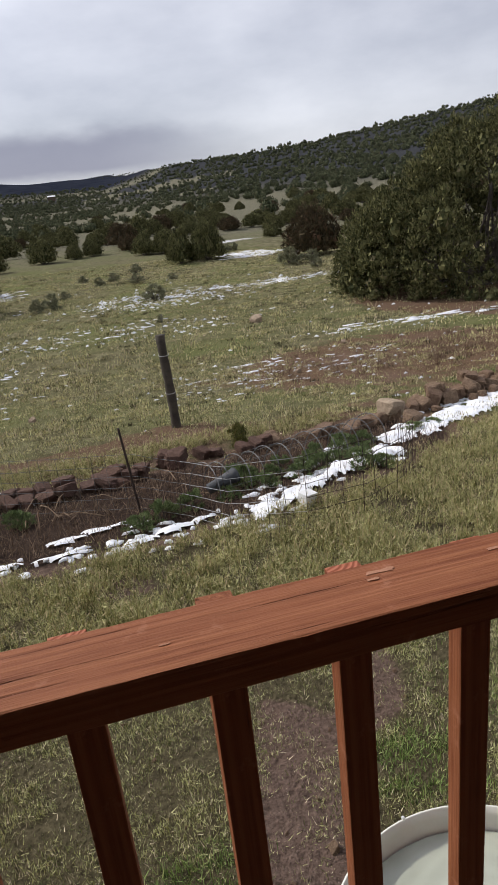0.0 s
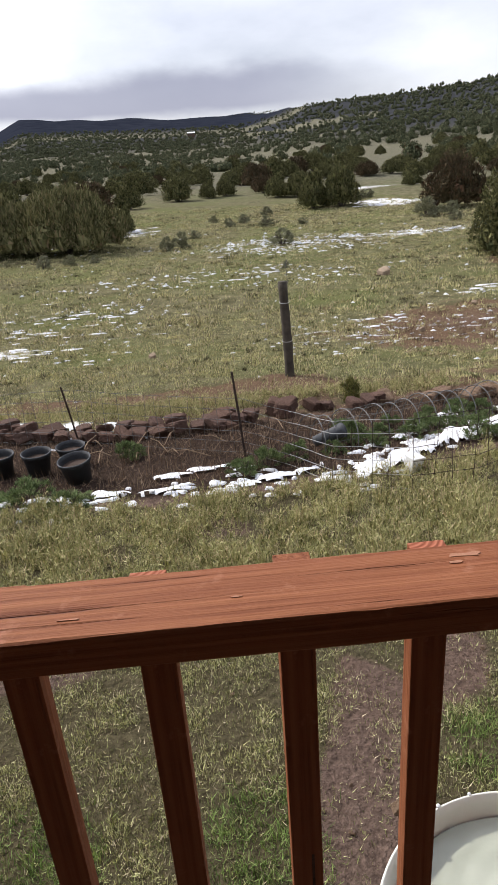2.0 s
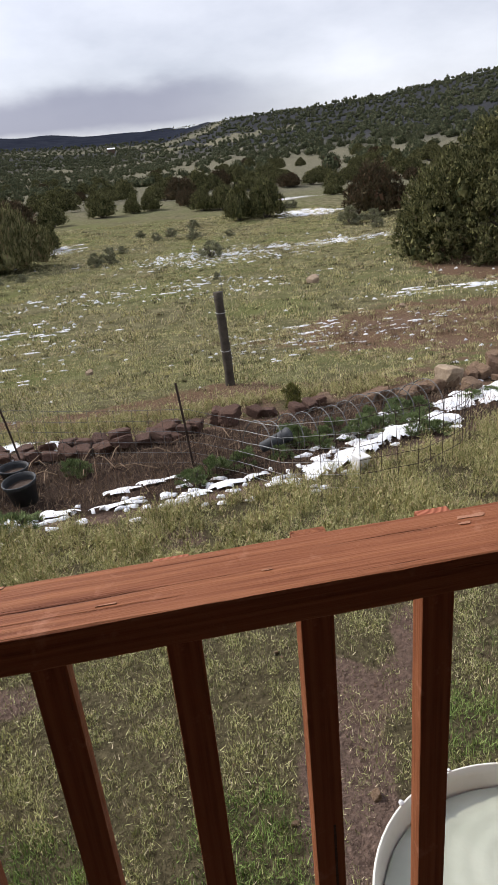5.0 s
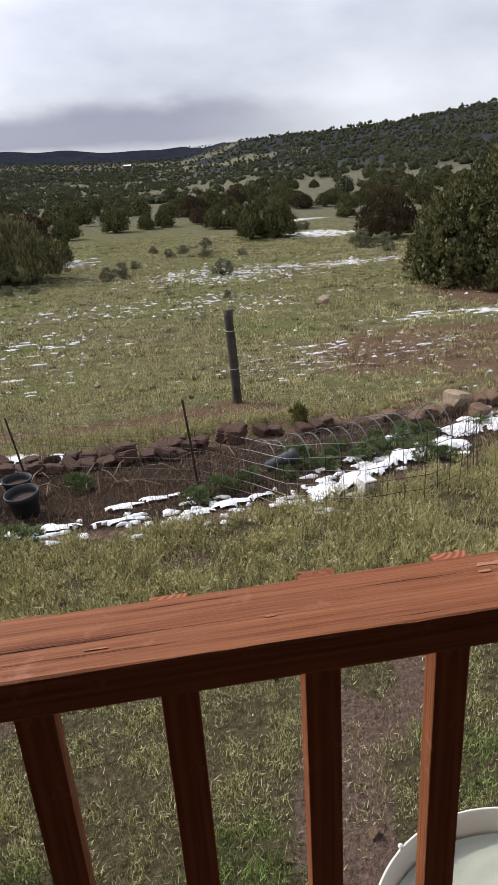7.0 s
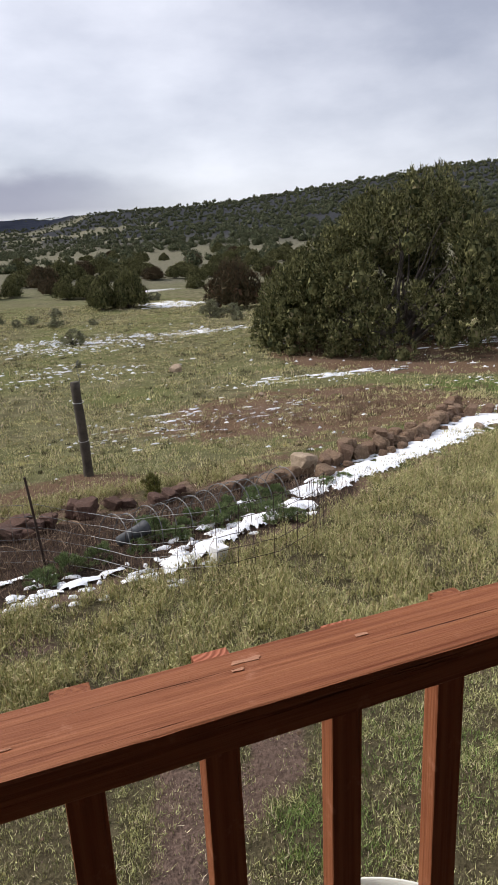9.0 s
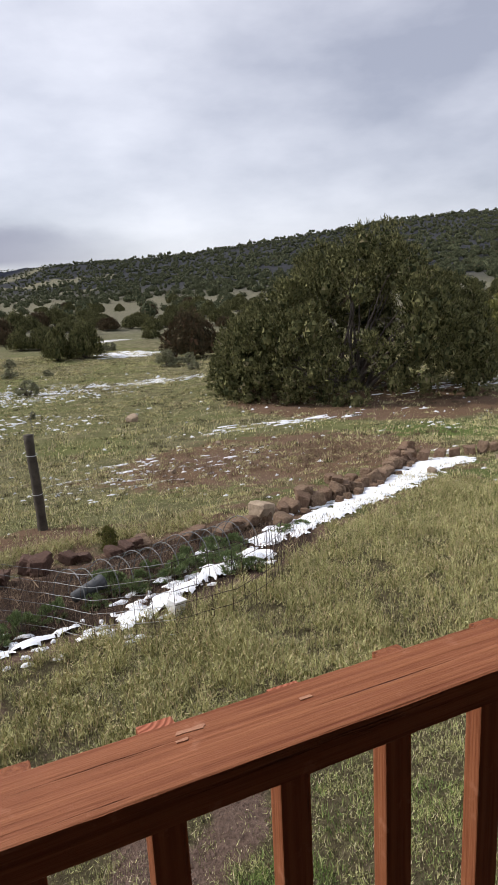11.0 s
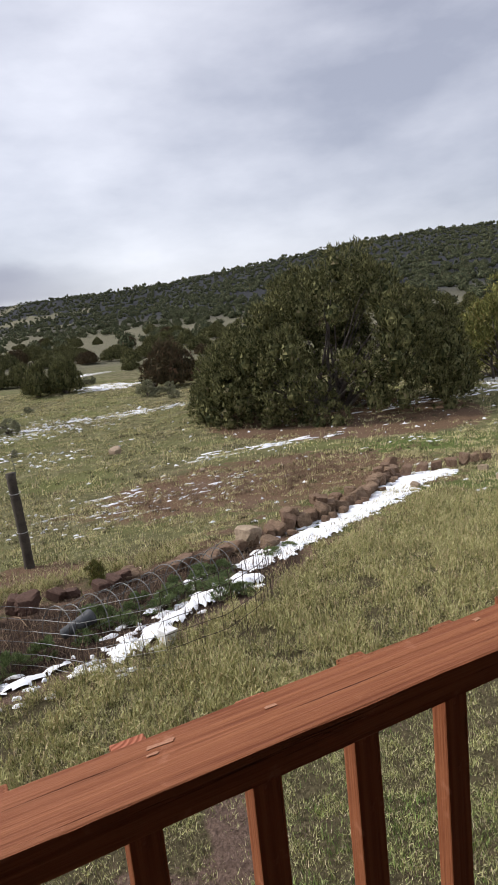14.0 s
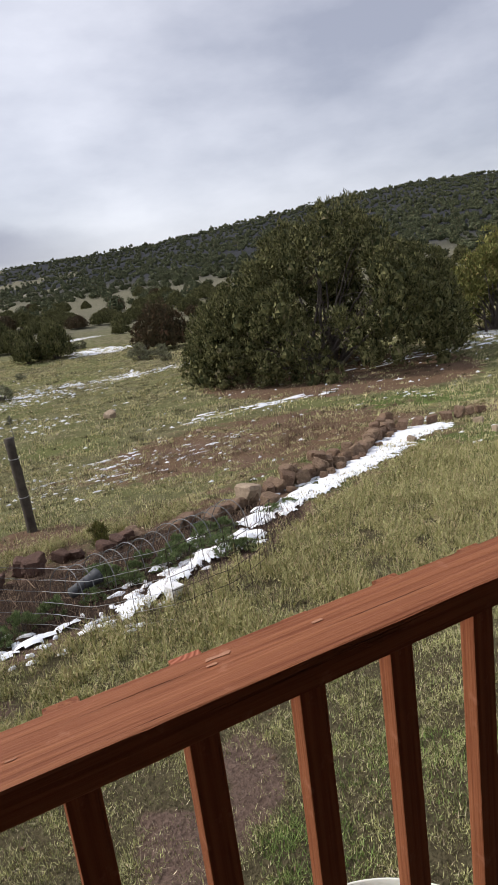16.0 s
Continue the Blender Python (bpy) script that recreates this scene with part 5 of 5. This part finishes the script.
def pot_thing(x, y, r, h, label, mat=BLACK, tilt=(0, 0, 0), lift=0.0, soil=True):
    pot = tagged(new("plant_pot"), label, "plant pot", "pots by the bed")
    pot.matrix_basis = pose(x, y, lie(x, y) + lift, *tilt)
    bm, rings = lathe([(r * 0.74, 0.0), (r * 0.96, h * 0.86), (r * 1.04, h * 0.87), (r * 1.05, h * 0.985), (r * 1.03, h), (r * 0.97, h * 0.99), (r * 0.93, h * 0.86), (r * 0.72, 0.012)], 32)
    bm.faces.new(rings[0][::-1])
    bm.faces.new(rings[-1])
    part("shell", bm, mat, pot, "", True)
    ring = [(r * 1.04 * math.cos(t), r * 1.04 * math.sin(t), h) for t in np.linspace(0, 2 * math.pi, 33)]
    part("rim", tube(ring, 0.006, 6), GREY, pot, "paler rolled rim")
    if soil:
        bm, rings = lathe([(r * 0.9, h * 0.72), (r * 0.45, h * 0.75)], 24)
        bm.faces.new(rings[-1])
        part("potting_soil", bm, SOIL, pot)
    return pot


pot_thing(-1.29, 4.71, 0.135, 0.22, "black plastic nursery pot with a grey rim", tilt=(4, -5, 0))
pot_thing(-1.43, 5.16, 0.125, 0.2, "black plastic nursery pot against the stones")
pot_thing(-1.7, 4.99, 0.125, 0.22, "black plastic nursery pot holding a dead stalk")
pot_thing(-2.04, 5.02, 0.125, 0.22, "black plastic nursery pot at the end of the bed")
pot_thing(0.80, 4.92, 0.065, 0.30, "grey plastic pot lying on its side under wire", GREY, (0, 82, 22), 0.1, False)


def build_container(x, y):
    ob = part("plastic_container", box(0.12, 0.10, 0.13, (0, 0, 0.06), 0.012, 3), WHITE)
    tagged(ob, "small white plastic container standing in the snow", "container")
    ob.matrix_basis = pose(x, y, lie(x, y) - 0.01, 5, 6, 25)
    part("lid", box(0.13, 0.11, 0.016, (0, 0, 0.128), 0.005), WHITE, ob)


build_container(1.50, 4.27)


def build_debris():
    rng = random.Random(17)
    shapes = [stone_mesh("clod", 90 + i, 0.6) for i in range(4)]
    for me in shapes:
        me.materials.append(STONE)
    boulder = stone_mesh("field_stone", 97, 0.7)
    boulder.materials.append(PALE_STONE)
    for i in range(26):
        x, y = rng.uniform(-0.5, 1.6), rng.uniform(0.9, 2.3)
        if i == 0:
            x, y = 0.455, 1.05
        s = 0.035 if i == 0 else rng.uniform(0.008, 0.022)
        ob = new("pebble", shapes[i % 4])
        ob.matrix_basis = Matrix.LocRotScale((x, y, lie(x, y) + s * 0.3), Euler((rng.uniform(0, 6), 0, rng.uniform(0, 6))), (s, s * 0.8, s * 0.7))
        tagged(ob, "small brown stone lying on bare soil", "stone", "stones on the lawn")
    for x, y, s in ((5.07, 18.79, 0.28), (3.69, 10.93, 0.09), (5.63, 13.38, 0.1), (6.67, 7.22, 0.12), (-1.08, 10.48, 0.1), (8.29, 7.4, 0.14), (7.63, 6.41, 0.12)):
        ob = new("field_stone", boulder)
        ob.matrix_basis = Matrix.LocRotScale((x, y, lie(x, y) + s * 0.2), Euler((0.2, 0, x)), (s, s * 0.8, s))
        tagged(ob, "pale stone lying in the pasture", "stone", "stones in the pasture")
    bm = bmesh.new()
    for _ in range(30):
        x, y = rng.uniform(-1.9, 0.6), rng.uniform(5.0, 5.9)
        a, n = rng.uniform(0, 6.28), rng.uniform(0.15, 0.45)
        p, q = Vector((x, y, lie(x, y) + 0.02)), Vector((x + math.cos(a) * n, y + math.sin(a) * n, 0))
        q.z = lie(q.x, q.y) + rng.uniform(0.02, 0.12)
        tube([p, (p + q) / 2 + Vector((0, 0, 0.04)), q], [0.006, 0.005, 0.002], 4, bm)
    tagged(part("fallen_stalks", bm, STRAW), "fallen dry stalks on the garden bed", "plant litter", kind="stuff")
    # the pale shed far out on the slope
    x, y = -2.6, 640.0
    shed = tagged(new("distant_shed"), "small white-roofed shed far off on the wooded slope", "building")
    shed.location = (x, y, lie(x, y) + 1.0)
    shed.scale = (0.7, 0.7, 0.7)
    part("wall", box(9, 5, 5, (0, 0, 2.5)), SIDING, shed)
    bm = bmesh.new()
    prof = [(-3.2, 5.0), (0, 6.6), (3.2, 5.0), (3.2, 4.8), (0, 6.3), (-3.2, 4.8)]
    ends = [[bm.verts.new((sx, py, pz)) for py, pz in prof] for sx in (-5, 5)]
    for k in range(6):
        bm.faces.new((ends[0][k], ends[1][k], ends[1][(k + 1) % 6], ends[0][(k + 1) % 6]))
    bm.faces.new(ends[0][::-1])
    bm.faces.new(ends[1])
    part("roof", bm, WHITE, shed, "white metal roof")


build_debris()
